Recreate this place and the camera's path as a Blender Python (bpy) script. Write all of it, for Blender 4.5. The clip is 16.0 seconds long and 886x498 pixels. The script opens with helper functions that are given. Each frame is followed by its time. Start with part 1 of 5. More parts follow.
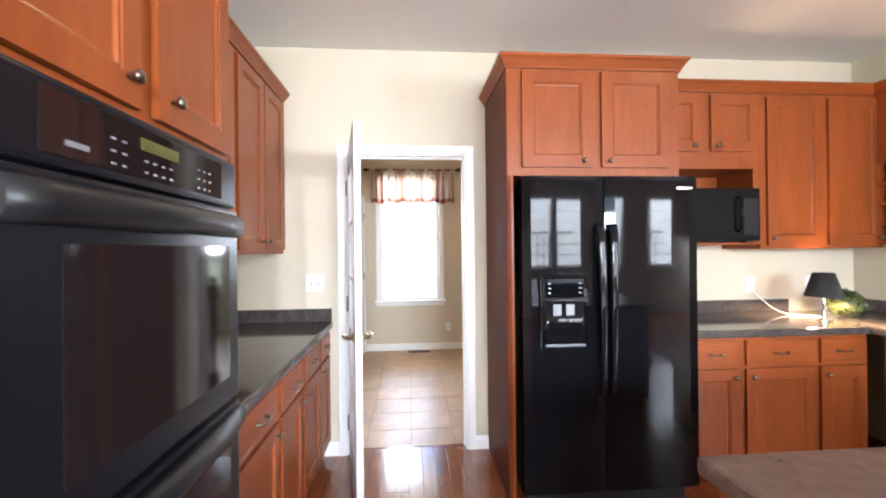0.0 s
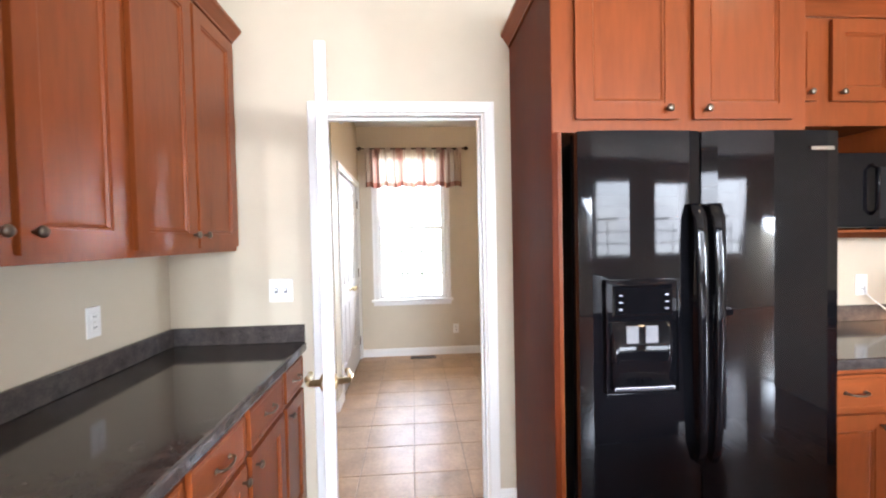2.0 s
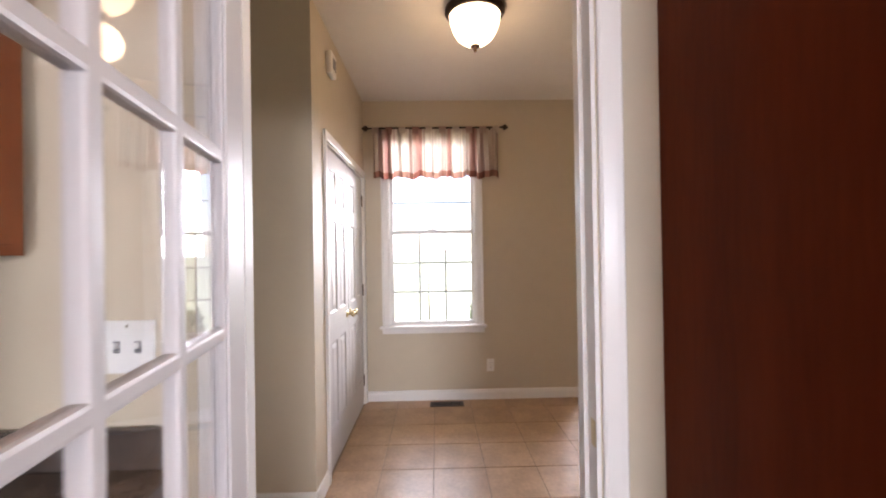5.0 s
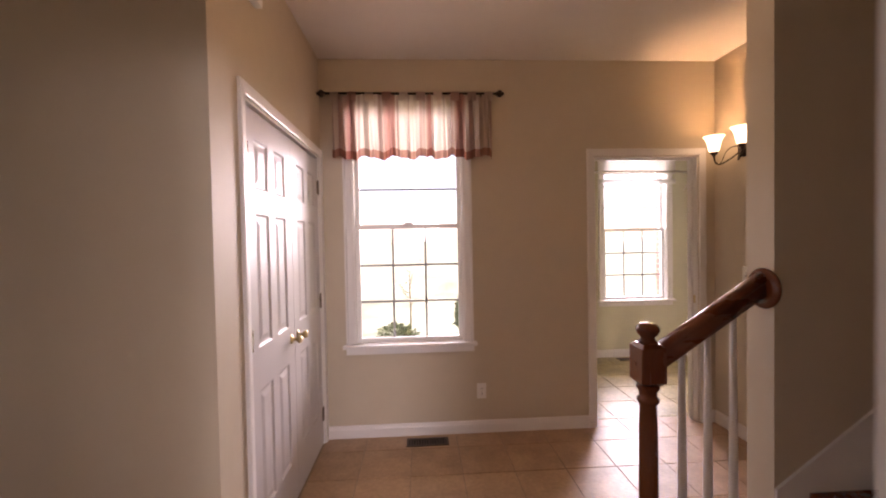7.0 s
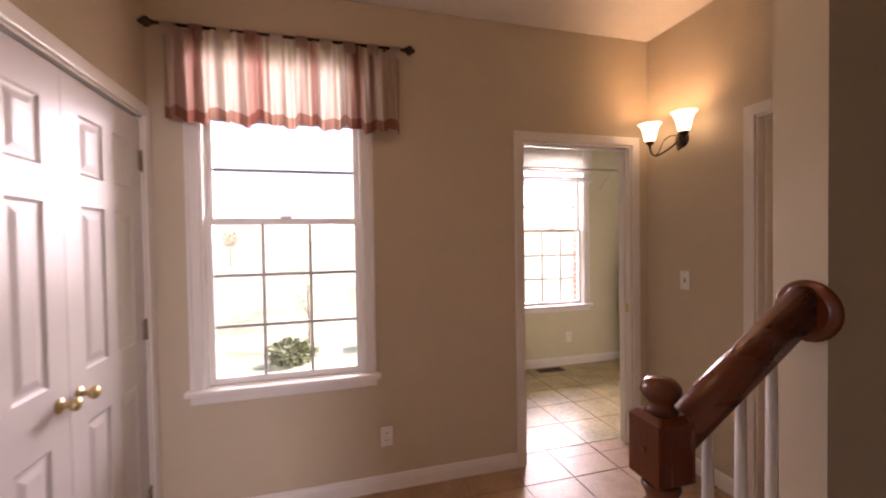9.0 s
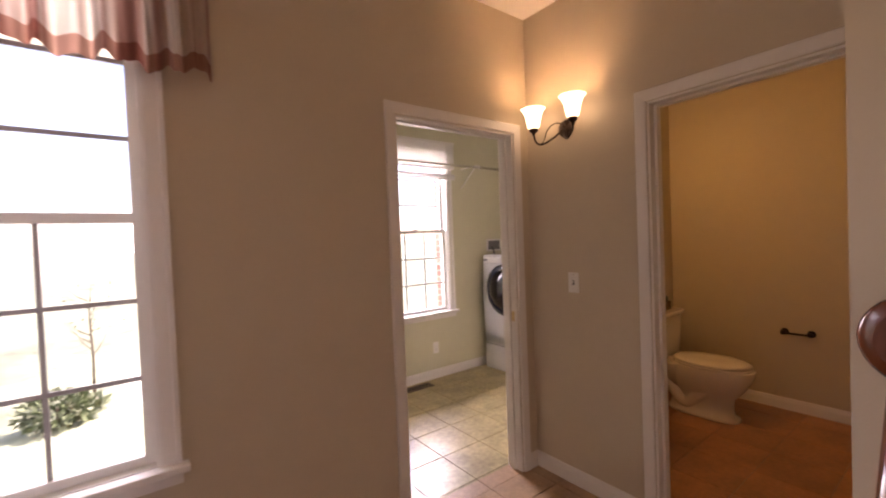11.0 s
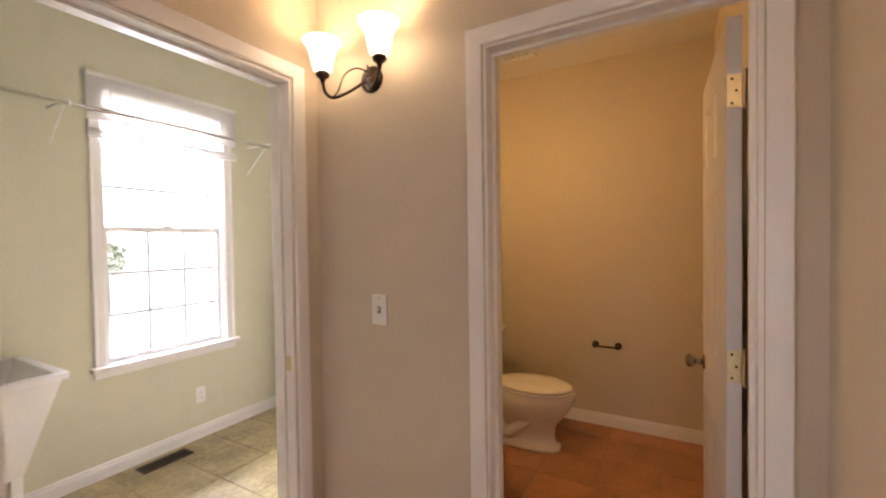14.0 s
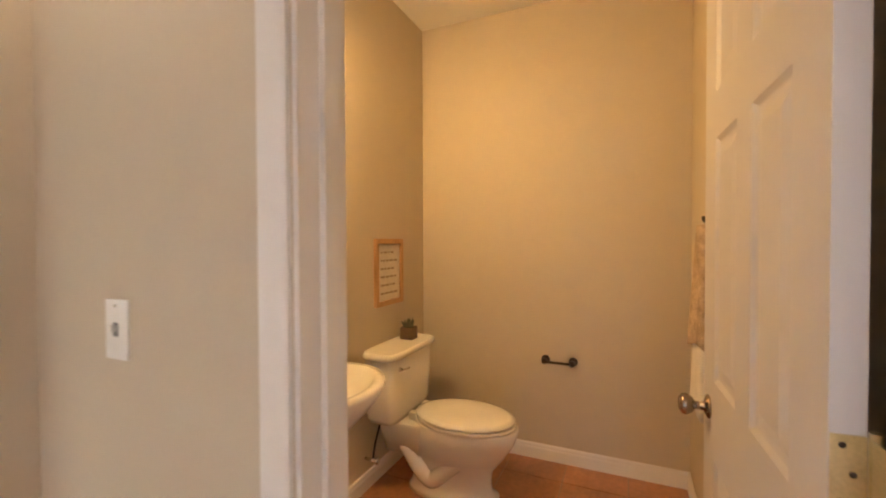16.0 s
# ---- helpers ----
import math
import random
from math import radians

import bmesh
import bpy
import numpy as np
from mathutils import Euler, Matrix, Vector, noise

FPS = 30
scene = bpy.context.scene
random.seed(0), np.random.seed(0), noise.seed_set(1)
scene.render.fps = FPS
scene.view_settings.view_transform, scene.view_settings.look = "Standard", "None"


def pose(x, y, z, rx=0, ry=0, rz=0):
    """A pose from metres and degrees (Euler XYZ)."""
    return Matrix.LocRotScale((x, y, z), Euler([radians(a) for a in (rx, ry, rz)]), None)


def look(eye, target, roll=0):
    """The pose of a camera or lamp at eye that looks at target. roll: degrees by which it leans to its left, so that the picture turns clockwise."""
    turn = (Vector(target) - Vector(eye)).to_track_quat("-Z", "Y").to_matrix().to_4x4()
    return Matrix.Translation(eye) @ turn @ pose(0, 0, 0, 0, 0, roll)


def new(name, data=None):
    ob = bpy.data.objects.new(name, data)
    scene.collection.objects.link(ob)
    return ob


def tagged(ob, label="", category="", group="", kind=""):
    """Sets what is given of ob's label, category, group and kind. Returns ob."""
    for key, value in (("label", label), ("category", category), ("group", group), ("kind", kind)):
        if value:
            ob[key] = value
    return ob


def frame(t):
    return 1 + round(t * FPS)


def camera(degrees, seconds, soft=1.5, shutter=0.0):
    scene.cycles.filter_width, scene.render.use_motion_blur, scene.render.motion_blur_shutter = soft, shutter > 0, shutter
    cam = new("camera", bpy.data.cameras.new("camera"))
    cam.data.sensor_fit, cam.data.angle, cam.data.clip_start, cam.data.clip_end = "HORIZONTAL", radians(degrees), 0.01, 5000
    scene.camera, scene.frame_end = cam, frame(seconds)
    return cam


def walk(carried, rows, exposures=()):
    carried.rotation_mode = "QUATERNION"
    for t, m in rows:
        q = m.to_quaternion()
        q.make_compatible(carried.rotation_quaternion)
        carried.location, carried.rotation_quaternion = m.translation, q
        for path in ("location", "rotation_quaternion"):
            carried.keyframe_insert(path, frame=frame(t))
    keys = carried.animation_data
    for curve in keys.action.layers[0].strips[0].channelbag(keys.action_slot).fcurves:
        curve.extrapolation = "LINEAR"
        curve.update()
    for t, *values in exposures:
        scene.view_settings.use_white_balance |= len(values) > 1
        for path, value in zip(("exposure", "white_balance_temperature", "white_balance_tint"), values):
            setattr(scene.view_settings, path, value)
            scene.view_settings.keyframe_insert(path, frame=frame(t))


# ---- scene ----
cam = camera(94.1, 16.0, soft=2.0, shutter=0.5)
PATH = [
    (0, (0.761, 1.261, 1.389), (0.918, 3.255, 1.391), -0.6),
    (0.5, (0.759, 1.443, 1.392), (0.921, 3.436, 1.38), -0.5),
    (1, (0.762, 1.623, 1.399), (0.921, 3.617, 1.37), -0.5),
    (1.5, (0.764, 1.808, 1.405), (0.916, 3.802, 1.361), -0.8),
    (2, (0.777, 2.002, 1.412), (0.92, 3.996, 1.361), -1.2),
    (2.5, (0.779, 2.182, 1.419), (0.912, 4.178, 1.388), -1.0),
    (3, (0.769, 2.379, 1.424), (0.887, 4.375, 1.4), -0.5),
    (3.5, (0.767, 2.571, 1.433), (0.858, 4.569, 1.418), -0.4),
    (4, (0.772, 2.789, 1.432), (0.833, 4.788, 1.406), -0.5),
    (4.5, (0.772, 2.995, 1.398), (0.815, 4.994, 1.392), -0.6),
    (5, (0.785, 3.197, 1.367), (0.821, 5.197, 1.378), -0.9),
    (7.3, (0.849, 4.08, 1.451), (0.988, 6.075, 1.402), -0.8),
    (7.5, (0.861, 4.153, 1.443), (1.021, 6.146, 1.397), -0.6),
    (8, (0.894, 4.308, 1.436), (1.138, 6.293, 1.404), -0.7),
    (8.5, (0.932, 4.482, 1.427), (1.31, 6.446, 1.394), -0.8),
    (9, (0.967, 4.652, 1.431), (1.508, 6.577, 1.39), -0.9),
    (9.2, (0.986, 4.728, 1.424), (1.595, 6.632, 1.382), -0.7),
    (11.3, (1.166, 5.338, 1.433), (2.448, 6.872, 1.387), -2.3),
    (11.5, (1.204, 5.374, 1.428), (2.541, 6.861, 1.381), -2.2),
    (12, (1.306, 5.485, 1.43), (2.795, 6.82, 1.372), -1.5),
    (12.5, (1.411, 5.57, 1.431), (3.015, 6.764, 1.38), -0.5),
    (13, (1.543, 5.633, 1.427), (3.21, 6.737, 1.384), 0.0),
    (13.5, (1.702, 5.685, 1.425), (3.406, 6.731, 1.381), -0.3),
    (14, (1.859, 5.718, 1.421), (3.598, 6.705, 1.38), -0.8),
    (14.5, (2.053, 5.776, 1.39), (3.834, 6.686, 1.349), -1.6),
    (15, (2.239, 5.786, 1.382), (4.039, 6.655, 1.329), -1.1),
    (15.5, (2.446, 5.817, 1.353), (4.265, 6.647, 1.302), -0.8),
    (16, (2.63, 5.812, 1.327), (4.456, 6.627, 1.293), -0.2),
]
EXPOSURES = [(0, 4.12, 5950, 13), (2, 4.08, 6000, 15), (4, 3.72, 6150, 18), (5.2, 3.38, 6550, 25), (7.5, 2.90, 7450, 43), (9.2, 2.95, 7400, 43), (11.5, 2.92, 7050, 39), (12.5, 3.45, 6550, 33), (13.5, 3.80, 6350, 29), (15, 4.08, 6150, 27), (16, 4.52, 5900, 22)]
walk(cam, [(t, look(eye, target, roll)) for t, eye, target, roll in PATH], EXPOSURES)

# ---- world, sun and the daylight of the openings ----
world = bpy.data.worlds.new("sky")
scene.world = world
world.use_nodes = True
wn = world.node_tree.nodes
sky = wn.new("ShaderNodeTexSky")
sky.sky_type, sky.sun_disc = "NISHITA", False
sky.sun_elevation, sky.sun_rotation = radians(50), radians(90)
world.node_tree.links.new(sky.outputs[0], wn["Background"].inputs[0])
wn["Background"].inputs[1].default_value = 0.07

sun = new("sun", bpy.data.lights.new("sun", "SUN"))
sun.data.energy, sun.data.angle, sun.data.color = 2.5, radians(0.6), (1.0, 0.95, 0.88)
sun.matrix_world = look((0, 0, 10), (-8.0, -0.8, 0))


def lamp(name, kind, at, target, energy, color, size=0.1, size_y=None):
    data = bpy.data.lights.new(name, kind)
    data.energy, data.color = energy, color
    if kind == "AREA":
        data.shape, data.size, data.size_y = "RECTANGLE", size, size_y or size
    else:
        data.shadow_soft_size = size
    ob = new(name, data)
    ob.matrix_world = look(at, target) if target else Matrix.Translation(at)
    return ob


DAY = (0.93, 0.97, 1.0)
COOL = (0.85, 0.94, 1.0)
WARM = (1.0, 0.66, 0.36)
# daylight entering by the windows; the passage and south_c lamps are added fill
lamp("sky_light_hall", "AREA", (-0.6, 9.3, 3.4), (0.756, 6.9, 1.5), 44, DAY, 3.5, 2.2)
lamp("sky_light_laundry", "AREA", (3.41, 11.2, 2.3), (3.41, 8.7, 1.5), 145, DAY, 4.0, 2.0)
# Added fill from the passage's unseen end, for the west-facing hall walls.
lamp("fill_light_passage", "AREA", (-3.64, 4.85, 1.15), (0, 4.85, 1.15), 0.45, DAY, 0.75, 1.9)
lamp("sky_light_south_a", "AREA", (4.1, -2.66, 1.7), (3.6, 3, 0.5), 8, DAY, 0.95, 1.35)
lamp("sky_light_south_b", "AREA", (6.05, -2.66, 1.7), (5.0, 3, 0.5), 9, DAY, 0.9, 1.35)
lamp("sky_light_south_d", "AREA", (2.95, -2.66, 1.7), (2.6, 3, 0.5), 6, DAY, 0.72, 1.35)
lamp("sky_light_patio", "AREA", (8.0, -2.66, 1.1), (5.2, 0, -4.6), 66, COOL, 0.85, 2.0)
# Added frontal fill for the north wall through an unseen window.
lamp("fill_light_south_c", "AREA", (1.5, -2.66, 1.7), (1.1, 0, -3.8), 58, COOL, 1.5, 1.35)

# ---- materials ----
def mat(name, color, rough=0.5, metal=0.0, vary=0.06, scale=8.0, bump=0.0, bump_scale=60.0, grain=None, dark=None,
        coat=0.0, spec=None, per_object=0.0, rough_vary=0.05):
    m = bpy.data.materials.new(name)
    m.use_nodes = True
    n, l = m.node_tree.nodes, m.node_tree.links
    b = n["Principled BSDF"]
    co = n.new("ShaderNodeTexCoord")
    mp = n.new("ShaderNodeMapping")
    geo = n.new("ShaderNodeNewGeometry")
    l.new(geo.outputs["Position"], mp.inputs[0])
    if grain:
        mp.inputs["Scale"].default_value = grain
    big = n.new("ShaderNodeTexNoise")
    big.inputs["Scale"].default_value, big.inputs["Detail"].default_value = scale, 6
    l.new(mp.outputs[0], big.inputs["Vector"])
    fine = n.new("ShaderNodeTexNoise")
    fine.inputs["Scale"].default_value, fine.inputs["Detail"].default_value = scale * 7, 4
    l.new(mp.outputs[0], fine.inputs["Vector"])
    mixn = n.new("ShaderNodeMath")
    mixn.operation = "MULTIPLY_ADD"
    mixn.inputs[1].default_value = 0.4
    l.new(fine.outputs[0], mixn.inputs[0])
    half = n.new("ShaderNodeMath")
    half.operation = "MULTIPLY"
    half.inputs[1].default_value = 0.6
    l.new(big.outputs[0], half.inputs[0])
    l.new(half.outputs[0], mixn.inputs[2])
    ramp = n.new("ShaderNodeValToRGB")
    c0 = dark or tuple(c * (1 - vary * 2) for c in color)
    c1 = tuple(min(1, c * (1 + vary)) for c in color)
    ramp.color_ramp.elements[0].position, ramp.color_ramp.elements[1].position = 0.33, 0.67
    ramp.color_ramp.elements[0].color, ramp.color_ramp.elements[1].color = (*c0, 1), (*c1, 1)
    l.new(mixn.outputs[0], ramp.inputs[0])
    out = ramp.outputs[0]
    if per_object:
        info = n.new("ShaderNodeObjectInfo")
        hsv = n.new("ShaderNodeHueSaturation")
        rng = n.new("ShaderNodeMapRange")
        rng.inputs[3].default_value, rng.inputs[4].default_value = 1 - per_object, 1 + per_object
        l.new(info.outputs["Random"], rng.inputs[0])
        l.new(rng.outputs[0], hsv.inputs["Value"])
        l.new(out, hsv.inputs["Color"])
        out = hsv.outputs[0]
    l.new(out, b.inputs["Base Color"])
    rr = n.new("ShaderNodeMapRange")
    rr.inputs[3].default_value, rr.inputs[4].default_value = max(0.02, rough - rough_vary), min(1, rough + rough_vary)
    l.new(big.outputs[0], rr.inputs[0])
    l.new(rr.outputs[0], b.inputs["Roughness"])
    b.inputs["Metallic"].default_value = metal
    if coat:
        b.inputs["Coat Weight"].default_value, b.inputs["Coat Roughness"].default_value = coat, 0.12
    if spec is not None:
        b.inputs["Specular IOR Level"].default_value = spec
    if bump:
        bn = n.new("ShaderNodeTexNoise")
        bn.inputs["Scale"].default_value, bn.inputs["Detail"].default_value = bump_scale, 3
        l.new(mp.outputs[0], bn.inputs["Vector"])
        bp = n.new("ShaderNodeBump")
        bp.inputs["Strength"].default_value, bp.inputs["Distance"].default_value = bump, 0.004
        l.new(bn.outputs[0], bp.inputs["Height"])
        l.new(bp.outputs[0], b.inputs["Normal"])
    return m


def glow(name, color, strength):
    m = bpy.data.materials.new(name)
    m.use_nodes = True
    b = m.node_tree.nodes["Principled BSDF"]
    b.inputs["Base Color"].default_value = (0.9, 0.88, 0.8, 1)
    b.inputs["Emission Color"].default_value, b.inputs["Emission Strength"].default_value = (*color, 1), strength
    return m


def clear(name, color=(1, 1, 1), rough=0.0, gloss=0.08):
    m = bpy.data.materials.new(name)
    m.use_nodes = True
    n, l = m.node_tree.nodes, m.node_tree.links
    n.remove(n["Principled BSDF"])
    t = n.new("ShaderNodeBsdfTransparent")
    t.inputs[0].default_value = (*color, 1)
    g = n.new("ShaderNodeBsdfGlossy")
    g.inputs["Roughness"].default_value = rough
    f = n.new("ShaderNodeLayerWeight")
    f.inputs[0].default_value = 0.5
    p5 = n.new("ShaderNodeMath")
    p5.operation, p5.inputs[1].default_value = "POWER", 5.0
    l.new(f.outputs["Facing"], p5.inputs[0])
    sch = n.new("ShaderNodeMath")
    sch.operation, sch.inputs[1].default_value, sch.inputs[2].default_value = "MULTIPLY_ADD", 0.95, 0.045
    l.new(p5.outputs[0], sch.inputs[0])
    mx = n.new("ShaderNodeMixShader")
    l.new(sch.outputs[0], mx.inputs[0])
    l.new(t.outputs[0], mx.inputs[1])
    l.new(g.outputs[0], mx.inputs[2])
    l.new(mx.outputs[0], n["Material Output"].inputs[0])
    return m


LPAINT = mat("sage_wall_paint", (0.62, 0.605, 0.445), 0.62, vary=0.02, scale=1.5, bump=0.10, bump_scale=220)
PAINT = mat("wall_paint", (0.56, 0.485, 0.365), 0.62, vary=0.02, scale=1.5, bump=0.10, bump_scale=220)
CEIL = mat("ceiling_paint", (0.74, 0.71, 0.66), 0.8, vary=0.015, scale=1.5, bump=0.12, bump_scale=160)
WHITE = mat("white_trim_paint", (0.76, 0.74, 0.71), 0.36, vary=0.006, scale=3)
# Darker than the white trim: the doors' shade is put into the colour.
DOORW = mat("shaded_white_door_paint", (0.56, 0.535, 0.53), 0.40, spec=0.32, vary=0.006, scale=4, bump=0.02, bump_scale=60, rough_vary=0.03)
CHERRY = mat("cherry_stained_maple", (0.222, 0.053, 0.012), 0.34, vary=0.11, scale=1.5, grain=(5, 5, 0.7), coat=0.04, bump=0.012, bump_scale=90, spec=0.24)
CHERRY_H = mat("cherry_stained_maple_rail", (0.222, 0.053, 0.012), 0.34, vary=0.11, scale=1.5, grain=(0.8, 0.8, 7), coat=0.04, bump=0.012, bump_scale=90, spec=0.24)
# Cabinet cherry made darker: the side panel's shade is put into the colour.
PANEL = mat("shaded_cherry", (0.130, 0.025, 0.008), 0.38, vary=0.12, scale=3, grain=(4, 4, 0.5), spec=0.04)
STONE = mat("dark_laminate_stone", (0.062, 0.050, 0.045), 0.09, vary=0.4, scale=22, dark=(0.03, 0.026, 0.025), rough_vary=0.01)
STONE_B = mat("island_stone", (0.115, 0.080, 0.062), 0.30, vary=0.4, scale=22, dark=(0.045, 0.033, 0.028))
BLACK = mat("black_gloss_enamel", (0.004, 0.004, 0.005), 0.045, vary=0.1, scale=3, rough_vary=0.01, spec=0.20)
BLACK_M = mat("black_plastic", (0.010, 0.010, 0.011), 0.33, vary=0.1, scale=6, spec=0.3)
OVEN = mat("black_oven_enamel", (0.006, 0.006, 0.008), 0.30, vary=0.08, scale=4, spec=0.18)
OVGLASS = mat("dark_oven_glass", (0.012, 0.008, 0.008), 0.06, vary=0.1, scale=3, rough_vary=0.01, spec=0.3)
GREY = mat("grey_print", (0.17, 0.17, 0.18), 0.5)
STEELD = mat("dull_steel", (0.20, 0.20, 0.22), 0.3, 1.0, vary=0.05)
AMBER = mat("amber_display", (0.075, 0.07, 0.014), 0.3)
PEWTER = mat("antique_pewter", (0.23, 0.20, 0.16), 0.3, 1.0, vary=0.2, scale=40)
BRASS = mat("polished_brass", (0.66, 0.54, 0.31), 0.30, 1.0, vary=0.1, scale=30)
NICKEL = mat("antique_nickel", (0.36, 0.30, 0.24), 0.22, 1.0, vary=0.15, scale=30)
BRONZE = mat("oil_rubbed_bronze", (0.045, 0.028, 0.02), 0.38, 0.7, vary=0.3, scale=30)
CHROME = mat("chrome", (0.75, 0.74, 0.72), 0.12, 1.0, vary=0.03)
CLOSETM = mat("newel_stained_oak", (0.15, 0.036, 0.011), 0.26, vary=0.14, scale=4, grain=(5, 5, 0.8), coat=0.25)
RAILM = mat("rail_stained_oak", (0.16, 0.039, 0.012), 0.28, vary=0.12, scale=4, grain=(1, 6, 6), coat=0.25)
TILE = mat("beige_ceramic_tile", (0.46, 0.30, 0.18), 0.40, vary=0.14, scale=6, bump=0.04, bump_scale=30, per_object=0.07, coat=0.06)
# Hall tile again; the laundry's daylight tint is put into its colour.
TILE_L = mat("daylit_beige_ceramic_tile", (0.45, 0.37, 0.19), 0.36, vary=0.24, scale=4.5, bump=0.04, bump_scale=30, per_object=0.05, coat=0.1)
# Hall tile reddened for the powder room: warm lamp light put into the colour.
TILE_P = mat("lamplit_beige_ceramic_tile", (0.44, 0.20, 0.095), 0.36, vary=0.16, scale=5, bump=0.04, bump_scale=30, per_object=0.10, coat=0.1)
GRID = mat("grey_window_grid", (0.38, 0.37, 0.38), 0.5, vary=0.03)
GROUT = mat("grout", (0.33, 0.25, 0.18), 0.9, vary=0.1, scale=20)
PLANK = mat("glossy_wood_floor", (0.23, 0.064, 0.021), 0.16, vary=0.2, scale=5, grain=(7, 0.7, 5), per_object=0.12, coat=0.5)
CERAMIC = mat("white_porcelain", (0.80, 0.77, 0.71), 0.10, vary=0.015, scale=3, coat=0.4)
WASHER = mat("white_appliance_enamel", (0.78, 0.78, 0.78), 0.22, vary=0.01)
PLASTIC = mat("white_plastic", (0.80, 0.79, 0.76), 0.35, vary=0.02)
DARKHOLE = mat("dark_slot", (0.004, 0.004, 0.005), 0.6, spec=0.1)
VENTM = mat("brown_vent_metal", (0.09, 0.06, 0.04), 0.4, 0.5, vary=0.2, scale=30)
SHADE = mat("black_lamp_shade", (0.014, 0.013, 0.014), 0.85, vary=0.1, scale=60, bump=0.1, bump_scale=500)
LEAF = mat("boxwood_leaf", (0.075, 0.09, 0.022), 0.5, vary=0.35, scale=40)
GRASS = mat("lawn", (0.25, 0.29, 0.19), 0.9, vary=0.3, scale=0.7)
BUSHM = mat("shrub_leaf", (0.10, 0.135, 0.065), 0.7, vary=0.4, scale=9)
BARK = mat("bark", (0.12, 0.09, 0.065), 0.9, vary=0.3, scale=20, bump=0.4)
BRICK = mat("dark_red_brick", (0.24, 0.10, 0.07), 0.8, vary=0.25, scale=20, per_object=0.25, bump=0.2, bump_scale=120)
MORTAR = mat("mortar", (0.42, 0.39, 0.35), 0.95, vary=0.1, scale=20)
WOODF = mat("light_wood_frame", (0.52, 0.30, 0.13), 0.5, vary=0.15, scale=10, grain=(6, 6, 1))
PAPER = mat("cream_paper", (0.72, 0.66, 0.55), 0.8)
PRINT = mat("brown_print", (0.36, 0.27, 0.18), 0.8)
TOWEL = mat("beige_terry_towel", (0.50, 0.38, 0.26), 0.95, vary=0.25, scale=25, bump=0.6, bump_scale=260)
TOWEL_W = mat("white_terry_towel", (0.76, 0.72, 0.66), 0.95, vary=0.05, scale=25, bump=0.6, bump_scale=260)
GLASS = clear("window_glass")
LIT_DOME = glow("lit_alabaster_glass", (1.0, 0.74, 0.42), 0.55)
LIT_CUP = glow("lit_frosted_glass", (1.0, 0.76, 0.44), 0.6)
LIT_CAN = glow("lit_downlight", (1.0, 0.8, 0.55), 1.6)


# ---- mesh helpers ----
def box(x0, x1, y0, y1, z0, z1, bevel=0.0, bm=None):
    own = bm is None
    bm = bm or bmesh.new()
    vs = [bm.verts.new((x, y, z)) for x in (x0, x1) for y in (y0, y1) for z in (z0, z1)]
    fs = [bm.faces.new([vs[i] for i in q]) for q in ((0, 1, 3, 2), (4, 6, 7, 5), (0, 4, 5, 1), (2, 3, 7, 6), (0, 2, 6, 4), (1, 5, 7, 3))]
    if bevel:
        es = list({e for f in fs for e in f.edges})
        bmesh.ops.bevel(bm, geom=es, offset=bevel, segments=2, affect="EDGES", profile=0.6)
    return bm


def lathe(profile, seg=24, bm=None, at=(0, 0, 0), axis="z"):
    bm = bm or bmesh.new()
    rings = []
    for r, h in profile:
        ring = []
        for i in range(seg):
            a = 2 * math.pi * i / seg
            p = (r * math.cos(a), r * math.sin(a), h)
            if axis == "y":
                p = (p[0], -p[2], p[1])
            elif axis == "x":
                p = (p[2], p[0], p[1])
            ring.append(bm.verts.new((p[0] + at[0], p[1] + at[1], p[2] + at[2])))
        rings.append(ring)
    for a, b in zip(rings, rings[1:]):
        for i in range(seg):
            f = bm.faces.new((a[i], a[(i + 1) % seg], b[(i + 1) % seg], b[i]))
            f.smooth = True
    for ring in (rings[0], rings[-1]):
        bm.faces.new(ring)
    bmesh.ops.recalc_face_normals(bm, faces=bm.faces)
    return bm


def tube(pts, r, seg=10, bm=None):
    bm = bm or bmesh.new()
    pts = [Vector(p) for p in pts]
    rings = []
    for i, p in enumerate(pts):
        d = (pts[min(i + 1, len(pts) - 1)] - pts[max(i - 1, 0)]).normalized()
        up = Vector((0, 0, 1)) if abs(d.z) < 0.9 else Vector((1, 0, 0))
        s = d.cross(up).normalized()
        u = s.cross(d)
        rr = r[i] if isinstance(r, (list, tuple)) else r
        rings.append([bm.verts.new(p + s * rr * math.cos(2 * math.pi * k / seg) + u * rr * math.sin(2 * math.pi * k / seg)) for k in range(seg)])
    for a, b in zip(rings, rings[1:]):
        for k in range(seg):
            f = bm.faces.new((a[k], a[(k + 1) % seg], b[(k + 1) % seg], b[k]))
            f.smooth = True
    bm.faces.new(rings[0])
    bm.faces.new(rings[-1])
    bmesh.ops.recalc_face_normals(bm, faces=bm.faces)
    return bm


def loft(rings, bm=None, smooth=True, caps=True):
    """Joins closed rings of equal length."""
    bm = bm or bmesh.new()
    rr = [[bm.verts.new(p) for p in ring] for ring in rings]
    for a, b in zip(rr, rr[1:]):
        for i in range(len(a)):
            f = bm.faces.new((a[i], a[(i + 1) % len(a)], b[(i + 1) % len(a)], b[i]))
            f.smooth = smooth
    if caps:
        bm.faces.new(rr[0])
        bm.faces.new(rr[-1])
    bmesh.ops.recalc_face_normals(bm, faces=bm.faces)
    return bm


